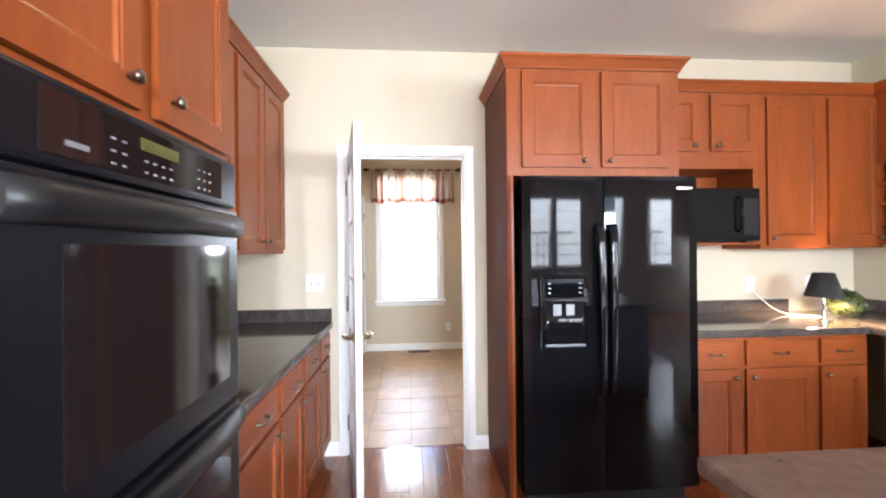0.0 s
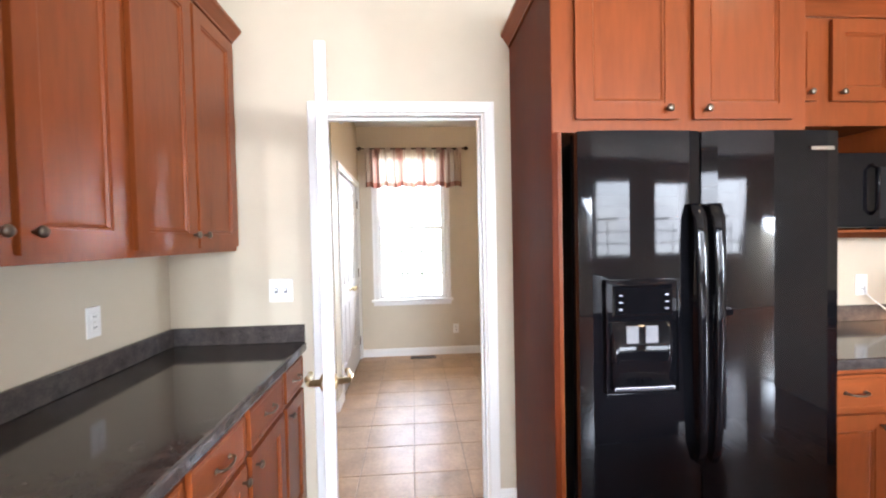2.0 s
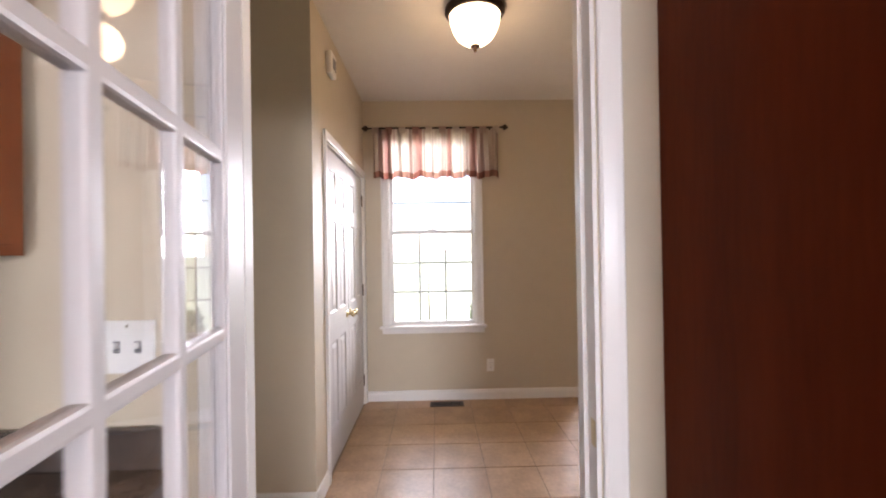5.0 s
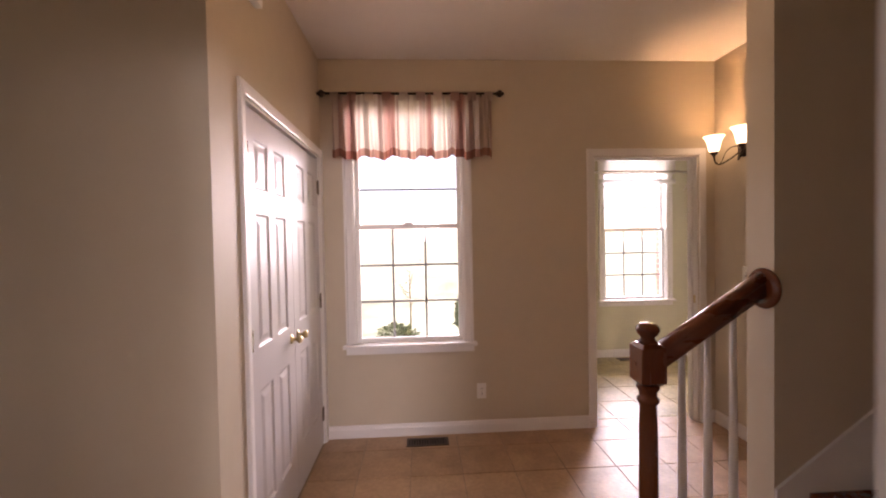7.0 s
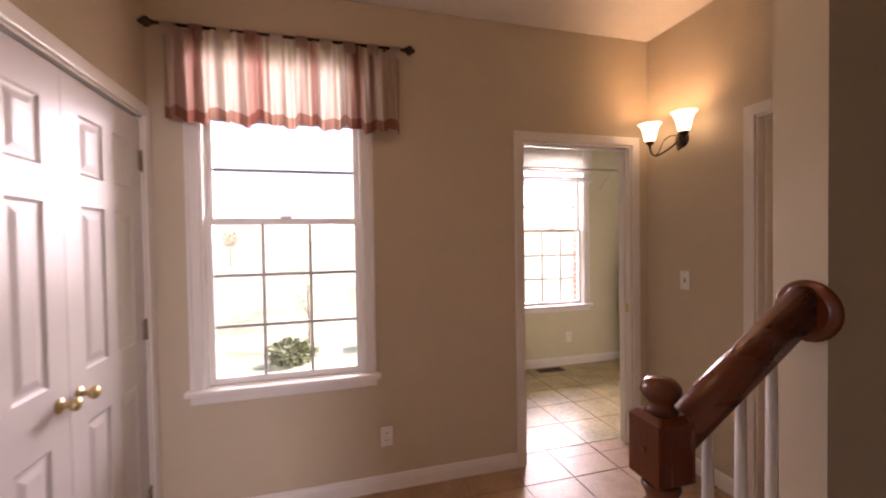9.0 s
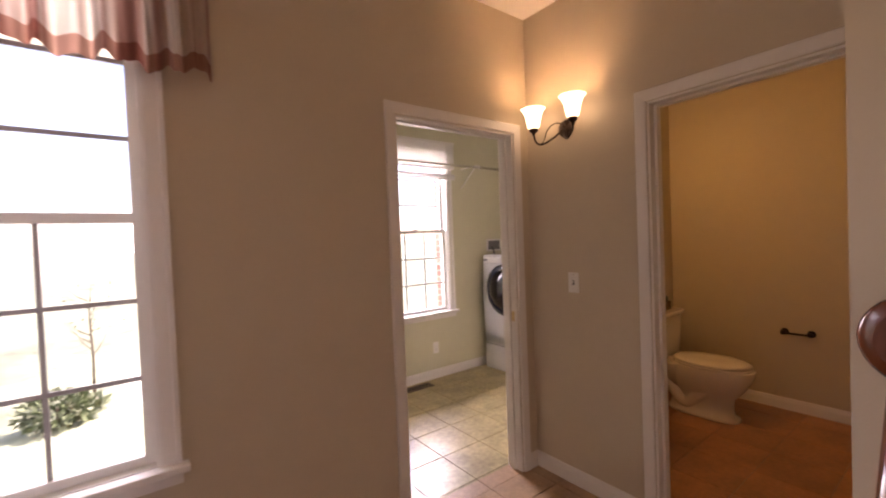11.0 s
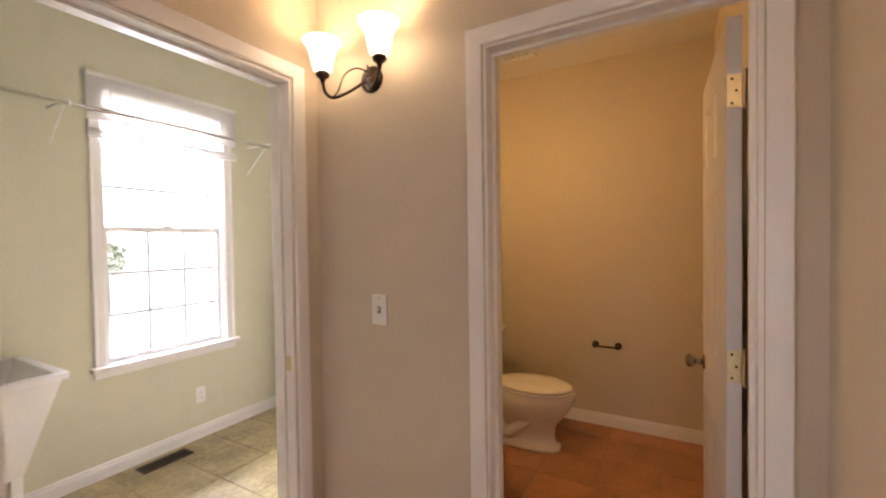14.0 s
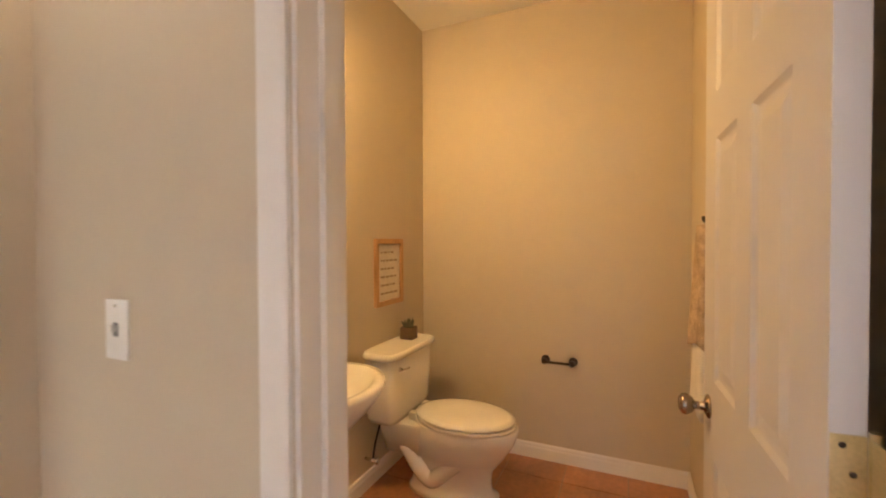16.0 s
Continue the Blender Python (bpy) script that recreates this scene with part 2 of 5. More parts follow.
def curve_pts(pts, n=6):
    """A smooth line through the points."""
    out = []
    p = [Vector(q) for q in pts]
    for i in range(len(p) - 1):
        a, b, c, d = p[max(i - 1, 0)], p[i], p[i + 1], p[min(i + 2, len(p) - 1)]
        for k in range(n):
            t = k / n
            out.append(0.5 * (2 * b + (c - a) * t + (2 * a - 5 * b + 4 * c - d) * t * t + (3 * b - a - 3 * c + d) * t ** 3))
    return out + [p[-1]]


def to_mesh(name, bm, material):
    me = bpy.data.meshes.new(name)
    bm.to_mesh(me)
    bm.free()
    me.materials.append(material)
    return me


def part(name, bm, material, parent=None, label="", m=None):
    ob = new(name, to_mesh(name, bm, material) if isinstance(bm, bmesh.types.BMesh) else bm)
    if parent:
        ob.parent = parent
    if m is not None:
        ob.matrix_basis = m
    if label:
        ob["label"] = label
    return ob


def thing(name, m, label, category, group="", kind=""):
    ob = new(name)
    ob.empty_display_size = 0.1
    ob.matrix_basis = m
    return tagged(ob, label, category, group, kind)


def struct(name, bm, material, label, category, m=None):
    return tagged(part(name, bm, material, None, "", m), label, category, "", "structure")


def slab(w, h, t, panels, profile, both=True):
    """A slab from (0,0,0) to (w,t,h) with moulded panels (x0, x1, z0, z1); profile: (inset, depth) steps from the panel's rim."""
    bm = bmesh.new()
    xs = sorted({0, w, *[p[0] for p in panels], *[p[1] for p in panels]})
    zs = sorted({0, h, *[p[2] for p in panels], *[p[3] for p in panels]})

    def quad(a, b, c, d, y):
        bm.faces.new([bm.verts.new((p[0], y, p[1])) for p in (a, b, c, d)])
    for side in ((0, 1), (1, -1)) if both else ((0, 1),):
        y0, s = (0, 1) if side[0] == 0 else (t, -1)
        for xa, xb in zip(xs, xs[1:]):
            for za, zb in zip(zs, zs[1:]):
                if any(p[0] <= xa and xb <= p[1] and p[2] <= za and zb <= p[3] for p in panels):
                    continue
                quad((xa, za), (xb, za), (xb, zb), (xa, zb), y0)
        for xa, xb, za, zb in panels:
            prev = [bm.verts.new((x, y0, z)) for x, z in ((xa, za), (xb, za), (xb, zb), (xa, zb))]
            for ins, dep in profile:
                ring = [bm.verts.new((x, y0 + s * dep, z)) for x, z in ((xa + ins, za + ins), (xb - ins, za + ins), (xb - ins, zb - ins), (xa + ins, zb - ins))]
                for i in range(4):
                    bm.faces.new((prev[i], prev[(i + 1) % 4], ring[(i + 1) % 4], ring[i]))
                prev = ring
            bm.faces.new(prev)
    e = 0.003
    for a, b, c, d in (((0, 0, 0), (w, 0, 0), (w, t, 0), (0, t, 0)), ((0, 0, h), (w, 0, h), (w, t, h), (0, t, h)),
                       ((0, 0, 0), (0, t, 0), (0, t, h), (0, 0, h)), ((w, 0, 0), (w, t, 0), (w, t, h), (w, 0, h))):
        bm.faces.new([bm.verts.new(p) for p in (a, b, c, d)])
    if not both:
        bm.faces.new([bm.verts.new(p) for p in ((0, t, 0), (w, t, 0), (w, t, h), (0, t, h))])
    bmesh.ops.remove_doubles(bm, verts=bm.verts, dist=0.0002)
    bmesh.ops.recalc_face_normals(bm, faces=bm.faces)
    edges = [ed for ed in bm.edges if len(ed.link_faces) == 2 and ed.calc_face_angle(0) > 1.4
             and all(abs(v.co.x) < 1e-4 or abs(v.co.x - w) < 1e-4 or abs(v.co.z) < 1e-4 or abs(v.co.z - h) < 1e-4 for v in ed.verts)]
    bmesh.ops.bevel(bm, geom=edges, offset=e, segments=2, affect="EDGES")
    return bm


# ---- the large structure ----
CH = 2.76          # ceiling height
YK, YK2 = 4.11, 4.225     # kitchen's north wall
YF, YF2 = 7.005, 7.12     # hall's north wall
XC = 0.13          # closet wall
XE, XE2 = 3.095, 3.21     # hall's east wall
YA, YA2 = 5.30, 5.418    # stair wall
YL = 8.765          # laundry's north wall
KD = (0.324, 1.147)        # kitchen door opening
LD = (2.150, 2.962)       # laundry door opening
PD = (5.537, 6.262)        # powder room door opening
DH = 2.048


def wall(name, axis, a0, a1, lo, hi, openings=(), z0=0.0, z1=CH, label="cream-beige painted plaster wall", paint=None):
    """A wall of thickness a0..a1 across its axis, from lo to hi, with openings (from, to, bottom, top)."""
    bm = bmesh.new()

    def piece(u0, u1, za, zb):
        if u1 - u0 > 1e-4 and zb - za > 1e-4:
            if axis == "y":
                box(u0, u1, a0, a1, za, zb, bm=bm)
            else:
                box(a0, a1, u0, u1, za, zb, bm=bm)
    u = lo
    for f, t, b, h in sorted(openings):
        piece(u, f, z0, z1)
        piece(f, t, z0, b)
        piece(f, t, h, z1)
        u = t
    piece(u, hi, z0, z1)
    return struct(name, bm, paint or PAINT, label, "wall")


WIN_H = (0.352, 1.160, 0.69, 2.40)      # hall window opening
WIN_L = (3.025, 3.800, 0.685, 2.35)       # laundry window opening
wall("wall_kitchen_north", "y", YK, YK2, -0.54, 4.2, [(KD[0], KD[1], 0, DH)])
wall("wall_kitchen_west", "x", -0.54, -0.42, -2.6, YK)
wall("wall_kitchen_east", "x", 4.08, 4.2, 1.2, YK)
# The opening from x 0.75 is added for the frontal fill.
wall("wall_south", "y", -2.72, -2.6, -0.54, 8.7, [(0.75, 2.25, 1.0, 2.4), (2.57, 3.33, 1.0, 2.4), (3.6, 4.6, 1.0, 2.4), (5.58, 6.52, 1.0, 2.4), (7.55, 8.45, 0.08, 2.2)])
wall("wall_far_east", "x", 8.6, 8.72, -2.6, 5.0)
wall("wall_breakfast_north", "y", 5.0, 5.12, 4.2, 8.72)
# Unseen end wall; its opening is added for the fill lamp.
wall("wall_passage_west", "x", -3.6, -3.48, YK2, 5.42, [(4.45, 5.25, 0.1, 2.1)])
wall("wall_passage_south", "y", YK, YK2, -3.6, -0.54)
wall("wall_closet_south", "y", 5.42, 5.53, -3.6, XC)
wall("wall_closet", "x", XC - 0.115, XC, 5.53, YF, [(5.70, 6.945, 0, DH)])
wall("wall_closet_back", "x", -0.62, -0.50, 5.53, YF)
wall("wall_hall_north", "y", YF, YF2, -0.62, XE2, [(WIN_H[0], WIN_H[1], WIN_H[2], WIN_H[3]), (LD[0], LD[1], 0, DH)])
wall("wall_hall_east", "x", XE, XE2, YA2, YF, [(PD[0], PD[1], 0, DH)])
wall("wall_stair", "y", YA, YA2, 2.035, 5.28, z1=CH + 0.1)
wall("wall_stair_end", "x", 5.28, 5.4, YK2, YA2)
wall("wall_powder_south", "y", YA2, 5.50, XE2, 5.28)
wall("wall_powder_east", "x", 5.16, 5.28, 5.50, 7.09)
wall("wall_powder_north", "y", 7.09, YF2, XE2, 5.28)
wall("wall_laundry_north", "y", YL, YL + 0.13, 1.88, 5.12, [(WIN_L[0], WIN_L[1], WIN_L[2], WIN_L[3])], label="pale sage-cream painted plaster wall", paint=LPAINT)
wall("wall_laundry_west", "x", 1.88, 2.0, YF2, YL, label="pale sage-cream painted plaster wall", paint=LPAINT)
wall("wall_laundry_east", "x", 5.0, 5.12, YF2, YL, label="pale sage-cream painted plaster wall", paint=LPAINT)

OFFW = "plain off-white painted ceiling"
struct("ceiling_kitchen", box(-0.54, 8.72, -2.72, YK2, CH, CH + 0.1), CEIL, OFFW, "ceiling")
struct("ceiling_breakfast", box(5.4, 8.72, YK2, 5.12, CH, CH + 0.1), CEIL, OFFW, "ceiling")
struct("ceiling_hall", box(-3.6, 5.4, YA2, YL + 0.13, CH + 0.002, CH + 0.1), CEIL, OFFW, "ceiling")
struct("ceiling_passage", box(-3.6, 2.035, YK2, YA2, CH + 0.002, CH + 0.1), CEIL, OFFW, "ceiling")
wall("wall_stair_upper_north", "y", YA, YA2, 2.035, 5.4, z0=CH + 0.1, z1=5.2)
wall("wall_stair_upper_south", "y", YK, YK2, 2.035, 5.4, z0=CH + 0.1, z1=5.2)
wall("wall_stair_upper_west", "x", 2.035, 2.15, YK2, YA, z0=CH + 0.002, z1=5.2)
wall("wall_stair_upper_east", "x", 5.28, 5.4, YK2, YA, z0=CH, z1=5.2)
struct("ceiling_stair", box(2.035, 5.4, YK, YA2, 5.2, 5.3), CEIL, OFFW, "ceiling")
struct("floor_slab_kitchen", box(-0.54, 8.72, -2.72, YK + 0.075, -0.12, -0.014), GROUT, "dark gap beneath wood floor boards", "floor")
struct("floor_slab_tiled", box(-3.6, 5.4, YK + 0.075, YL + 0.13, -0.12, -0.0035), GROUT, "grey-beige grout between floor tiles", "floor")
GRD = -0.45
struct("ground", box(-600, 600, -600, 600, GRD - 1, GRD), GRASS, "sunlit pale green lawn around the house", "lawn")


def moved(x, y, z=0, rz=0):
    return pose(x, y, z, 0, 0, rz)


# door and window casings: a swept moulding, in the plane y = 0 facing -y
CASING = [(0.003, 0.0), (0.003, 0.009), (0.010, 0.012), (0.038, 0.016), (0.052, 0.017), (0.056, 0.013), (0.056, 0.0)]


def swept_u(w, h, prof, closed=False, z0=0.0):
    bm = bmesh.new()
    path = [lambda o: (-o, z0), lambda o: (-o, h + o), lambda o: (w + o, h + o), lambda o: (w + o, z0)]
    rings = []
    for f in path:
        rings.append([bm.verts.new((f(o)[0], -p, f(o)[1])) for o, p in prof])
    for a, b in zip(rings, rings[1:]):
        for i in range(len(prof) - 1):
            bm.faces.new((a[i], a[i + 1], b[i + 1], b[i]))
        bm.faces.new((a[-1], a[0], b[0], b[-1]))
    bm.faces.new(rings[0])
    bm.faces.new(rings[-1])
    bmesh.ops.recalc_face_normals(bm, faces=bm.faces)
    return bm


def door_trim(name, m, w, h, thick, label="white moulded door casing and jamb"):
    """Casing on both faces and jamb with stop; m: the opening's left foot on the near face."""
    t = thing(name, m, label, "door frame", kind="structure")
    part("casing", swept_u(w, h, CASING), WHITE, t)
    part("casing", swept_u(w, h, CASING), WHITE, t, m=Matrix.Translation((w, thick, 0)) @ pose(0, 0, 0, 0, 0, 180))
    bm = bmesh.new()
    j = 0.010
    box(0, j, 0.001, thick - 0.001, 0, h, bm=bm)
    box(w - j, w, 0.001, thick - 0.001, 0, h, bm=bm)
    box(j, w - j, 0.001, thick - 0.001, h - j, h, bm=bm)
    part("jamb", bm, WHITE, t)
    bm = bmesh.new()
    s0, s1 = thick * 0.42, thick * 0.42 + 0.035
    box(j, j + 0.011, s0, s1, 0, h - j, bm=bm)
    box(w - j - 0.011, w - j, s0, s1, 0, h - j, bm=bm)
    box(j + 0.011, w - j - 0.011, s0, s1, h - j - 0.011, h - j, bm=bm)
    part("door_stop", bm, WHITE, t)
    return t


door_trim("door_frame_kitchen", moved(KD[0], YK), KD[1] - KD[0], DH, YK2 - YK)
door_trim("door_frame_laundry", moved(LD[0], YF), LD[1] - LD[0], DH, YF2 - YF)
powder_frame = door_trim("door_frame_powder", moved(XE, PD[1], 0, -90), PD[1] - PD[0], DH, XE2 - XE)
closet_frame = door_trim("door_frame_closet", moved(XC, 5.70, 0, 90), 1.245, DH, 0.115)

BASE = [(0, 0), (0.013, 0), (0.013, 0.062), (0.009, 0.075), (0.010, 0.080), (0.004, 0.092), (0, 0.092)]


def baseboard(p, q):
    """Along the wall from p to q, the room to the left of the way."""
    p, q = Vector(p), Vector(q)
    d = q - p
    nrm = Vector((-d.y, d.x)).normalized()
    rings = [[(e.x + nrm.x * o, e.y + nrm.y * o, z) for o, z in BASE] for e in (p, q)]
    return struct("baseboard", loft(rings, smooth=False), WHITE, "white painted wooden baseboard along the wall", "baseboard")


C = 0.057
for p, q in (((LD[0] - C, YF), (XC, YF)), ((XE, YF), (LD[1] + C, YF)), ((XE, PD[1] + C), (XE, YF)), ((XE, YA2), (XE, PD[0] - C)),
             ((2.035, YA2), (XE, YA2)), ((2.035, YA), (2.035, YA2)), ((XC, 5.70 - C), (XC, 5.42)), ((XC, 5.42), (-3.48, 5.42)),
             ((-3.48, 5.42), (-3.48, YK2)), ((-3.48, YK2), (KD[0] - C, YK2)), ((KD[1] + C, YK2), (1.66, YK2)),
             ((1.293, YK), (KD[1] + C, YK)), ((KD[0] - C, YK), (0.17, YK)),
             ((5.0, YL), (2.0, YL)), ((2.0, YL), (2.0, YF2)), ((2.0, YF2), (LD[0] - C, YF2)), ((LD[1] + C, YF2), (5.0, YF2)), ((5.0, YF2), (5.0, YL)),
             ((5.16, 7.09), (XE2, 7.09)), ((5.16, 5.50), (5.16, 7.09)), ((XE2, 5.50), (5.16, 5.50)), ((XE2, 7.09), (XE2, PD[1] + C))):
    baseboard(p, q)


# double-hung windows
def window(name, m, w, h, depth, label, cols=3, rows=3):
    """Opening w x h in the plane y = 0, the room at -y; sill at z = 0."""
    t = thing(name, m, label, "window", kind="structure")
    prof = [(0.0, 0.0), (0.0, 0.012), (0.008, 0.015), (0.044, 0.015), (0.050, 0.021), (0.063, 0.021), (0.065, 0.0)]
    part("casing", swept_u(w, h, prof), WHITE, t)
    part("window_sill", box(-0.085, w + 0.085, -0.055, 0.0, -0.026, 0.0, 0.006), WHITE, t)
    part("inner_sill", box(0.0, w, 0.0, depth - 0.002, -0.004, 0.0005), WHITE, t)
    part("apron", box(-0.065, w + 0.065, -0.016, -0.001, -0.075, -0.0265, 0.003), WHITE, t)
    bm = bmesh.new()
    box(0, 0.010, 0.001, depth, 0, h, bm=bm)
    box(w - 0.010, w, 0.001, depth, 0, h, bm=bm)
    box(0.010, w - 0.010, 0.001, depth, h - 0.010, h, bm=bm)
    part("jamb_liner", bm, PLASTIC, t)
    mid = h * 0.502
    for lower, z0, z1, y in ((1, 0.0, mid + 0.016, 0.045), (0, mid - 0.016, h - 0.010, 0.080)):
        fr = 0.030
        x0, x1 = 0.010, w - 0.010
        z0 += 0.0008 if lower else 0
        bm = bmesh.new()
        box(x0, x0 + fr, y, y + 0.032, z0, z1, bm=bm)
        box(x1 - fr, x1, y, y + 0.032, z0, z1, bm=bm)
        box(x0 + fr, x1 - fr, y, y + 0.032, z0, z0 + 0.030, bm=bm)
        box(x0 + fr, x1 - fr, y, y + 0.032, z1 - 0.032, z1, bm=bm)
        sash = part("lower_sash" if lower else "upper_sash", bm, PLASTIC, t)
        zb, zt = z0 + 0.030, z1 - 0.032
        xa, xb = x0 + fr, x1 - fr
        bm = bmesh.new()
        for i in range(1, cols if lower else 1):
            x = xa + (xb - xa) * i / cols
            box(x - 0.0075, x + 0.0075, y + 0.010, y + 0.020, zb, zt, bm=bm)
        for k in range(1, rows):
            z = zb + (zt - zb) * k / rows
            box(xa, xb, y + 0.0105, y + 0.0195, z - 0.0075, z + 0.0075, bm=bm)
        part("muntin_grid", bm, GRID, sash)
        pane = part("pane", box(xa, xb, y + 0.021, y + 0.024, zb, zt), GLASS, sash)
        pane.visible_shadow = False
    part("sash_lock", box(w / 2 - 0.03, w / 2 + 0.03, 0.03, 0.044, mid + 0.012, mid + 0.03, 0.004), PLASTIC, t)
    return t


window("window_1", moved(WIN_H[0], YF, WIN_H[2]), WIN_H[1] - WIN_H[0], WIN_H[3] - WIN_H[2], 0.13, "white double-hung hall window with grid panes, closed")
window("window_2", moved(WIN_L[0], YL, WIN_L[2]), WIN_L[1] - WIN_L[0], WIN_L[3] - WIN_L[2], 0.125, "white double-hung laundry window with grid panes")
# The first window, x 0.75 to 2.25, is unseen and added for the fill.
for i, (a, b) in enumerate(((0.75, 2.25), (2.57, 3.33), (3.6, 4.6), (5.58, 6.52))):
    window("window_%d" % (i + 3), moved(b, -2.6, 1.0, 180), b - a, 1.4, 0.115, "white double-hung kitchen window with grid panes")
# Unseen window added so that the passage fill has an opening.
window("window_8", moved(-3.48, 4.45, 0.1, 90), 0.80, 2.0, 0.115, "unseen tall white glazed panel added at the end of the passage", 2, 4)
window("window_7", moved(8.45, -2.6, 0.08, 180), 0.9, 2.12, 0.115, "tall white glazed patio door with grid panes", 3, 4)


# ---- kitchen cabinets ----
CAB_PROFILE = [(0.001, 0.004), (0.008, 0.0035), (0.013, 0.009), (0.019, 0.0105)]


def knob(parent, x, z, material=PEWTER, y=0.0):
    return part("knob", lathe([(0.0045, 0), (0.0045, 0.010), (0.007, 0.014), (0.0125, 0.017), (0.0145, 0.022), (0.011, 0.027), (0.004, 0.029)], 14,
                              at=(x, y, z), axis="y"), material, parent, "round antique pewter knob")


def cab_door(parent, x0, x1, z0, z1, knob_at=None):
    """A framed door with a recessed panel, its face at y = -0.019; knob_at: (x, z) from its corner."""
    w, h = x1 - x0, z1 - z0
    d = part("door", slab(w, h, 0.019, [(0.058, w - 0.058, 0.058, h - 0.058)], CAB_PROFILE, False), CHERRY, parent, m=Matrix.Translation((x0, -0.0195, z0)))
    if knob_at:
        knob(d, *knob_at)
    return d


def cab_drawer(parent, x0, x1, z0, z1):
    w, h = x1 - x0, z1 - z0
    d = part("drawer_front", slab(w, h, 0.019, [(0.012, w - 0.012, 0.012, h - 0.012)], [(0.004, 0.002), (0.008, 0.002)], False), CHERRY_H, parent, m=Matrix.Translation((x0, -0.0195, z0)))
    c, z = w / 2, h / 2
    pull = tube(curve_pts([(c - 0.042, 0, z), (c - 0.040, -0.016, z), (c - 0.018, -0.024, z - 0.004), (c + 0.018, -0.024, z - 0.004), (c + 0.040, -0.016, z), (c + 0.042, 0, z)], 4), 0.0042, 8)
    lathe([(0.008, 0), (0.008, 0.003), (0.005, 0.005)], 10, pull, (c - 0.042, 0, z), "y")
    lathe([(0.008, 0), (0.008, 0.003), (0.005, 0.005)], 10, pull, (c + 0.042, 0, z), "y")
    part("handle", pull, PEWTER, d, "curved antique pewter pull")
    return d


def carcass(parent, w, d, h, material=CHERRY):
    """Box with a face frame whose front is at y = 0."""
    return part("body", box(0, w, 0.0, d, 0, h, 0.0015), material, parent)


def crown(parent, w, d, h, left=True, right=True):
    prof = [(0.0, 0.0), (0.012, 0.0), (0.012, 0.010), (0.020, 0.022), (0.036, 0.046), (0.046, 0.056), (0.046, 0.070), (0.0, 0.070)]
    bm = bmesh.new()
    nodes = []
    if left:
        nodes.append(lambda o: (-o, d))
    nodes.append(lambda o: (-o if left else 0, -o))
    nodes.append(lambda o: (w + o if right else w, -o))
    if right:
        nodes.append(lambda o: (w + o, d))
    rings = [[(*f(o), h + z) for o, z in prof] for f in nodes]
    return part("crown_moulding", loft(rings, smooth=False, bm=bm), CHERRY_H, parent, "stained wooden crown moulding")


WOODL = "cherry-stained maple"


def base_cabinet(m, w, label, doors=1, knob_side="r", drawer=True, d=0.60):
    t = thing("base_cabinet", m, label, "cabinet", "kitchen base cabinets")
    part("body", box(0, w, 0, d, 0.10, 0.865, 0.0015), CHERRY, t)
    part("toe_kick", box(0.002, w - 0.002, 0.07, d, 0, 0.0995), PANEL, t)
    zt = 0.685 if drawer else 0.845
    if drawer:
        cab_drawer(t, 0.020, w - 0.020, 0.705, 0.845)
    if doors == 1:
        cab_door(t, 0.020, w - 0.020, 0.125, zt, (0.035 if knob_side == "l" else w - 0.075, zt - 0.125 - 0.045))
    else:
        cab_door(t, 0.020, w / 2 - 0.006, 0.125, zt, (w / 2 - 0.058, zt - 0.125 - 0.045))
        cab_door(t, w / 2 + 0.006, w - 0.020, 0.125, zt, (0.032, zt - 0.125 - 0.045))
    return t


# west run: base cabinets, counter, uppers, oven tower
XB = 0.195          # face of the west base cabinets
WX = -0.42          # west wall
for y0, y1, k in ((2.575, 3.035, "r"), (3.036, 3.405, "r"), (3.406, 3.80, "l"), (3.801, 4.108, "l")):
    base_cabinet(moved(XB, y0, 0, 90), y1 - y0, WOODL + " base cabinet under the dark counter", 1, k)
t = thing("countertop", moved(0, 0, 0.866), "dark speckled stone-look countertop with backsplash in the corner", "countertop")
part("slab", box(WX + 0.002, 0.232, 2.575, YK - 0.002, 0, 0.044, 0.010), STONE, t)
part("backsplash", box(WX + 0.0015, WX + 0.022, 2.575, YK - 0.002, 0.0445, 0.132, 0.004), STONE, t)
part("backsplash", box(WX + 0.0225, 0.226, YK - 0.022, YK - 0.0015, 0.0445, 0.132, 0.004), STONE, t)

UX = -0.085         # face of the west uppers
UZ, UT = 1.372, 2.38
for y0, y1 in ((2.575, 3.312), (3.313, 4.085)):
    w, h = y1 - y0, UT - UZ
    t = thing("wall_cabinet", moved(UX, y0, UZ, 90), WOODL + " tall wall cabinet with two closed doors", "cabinet", "kitchen wall cabinets")
    carcass(t, w, 0.333, h)
    cab_door(t, 0.022, w / 2 - 0.010, 0.022, h - 0.022, (w / 2 - 0.062, 0.052))
    cab_door(t, w / 2 + 0.010, w - 0.022, 0.022, h - 0.022, (0.030, 0.052))
    crown(t, w, 0.333, h, False, y1 > 4)

TY0, TY1, TX = 1.77, 2.573, 0.205
tw = TY1 - TY0
t = thing("oven_cabinet", moved(TX, TY0, 0, 90), WOODL + " tall oven cabinet holding a black double oven", "cabinet")
bm = bmesh.new()
box(0, 0.055, 0, 0.62, 0.10, UT, 0.0015, bm)
box(tw - 0.055, tw, 0, 0.62, 0.10, UT, 0.0015, bm)
box(0.055, tw - 0.055, 0, 0.62, 0.10, 0.30, bm=bm)
box(0.055, tw - 0.055, 0, 0.62, 1.654, UT, bm=bm)
box(0.055, tw - 0.055, 0.59, 0.62, 0.30, 1.654, bm=bm)
part("body", bm, CHERRY, t)
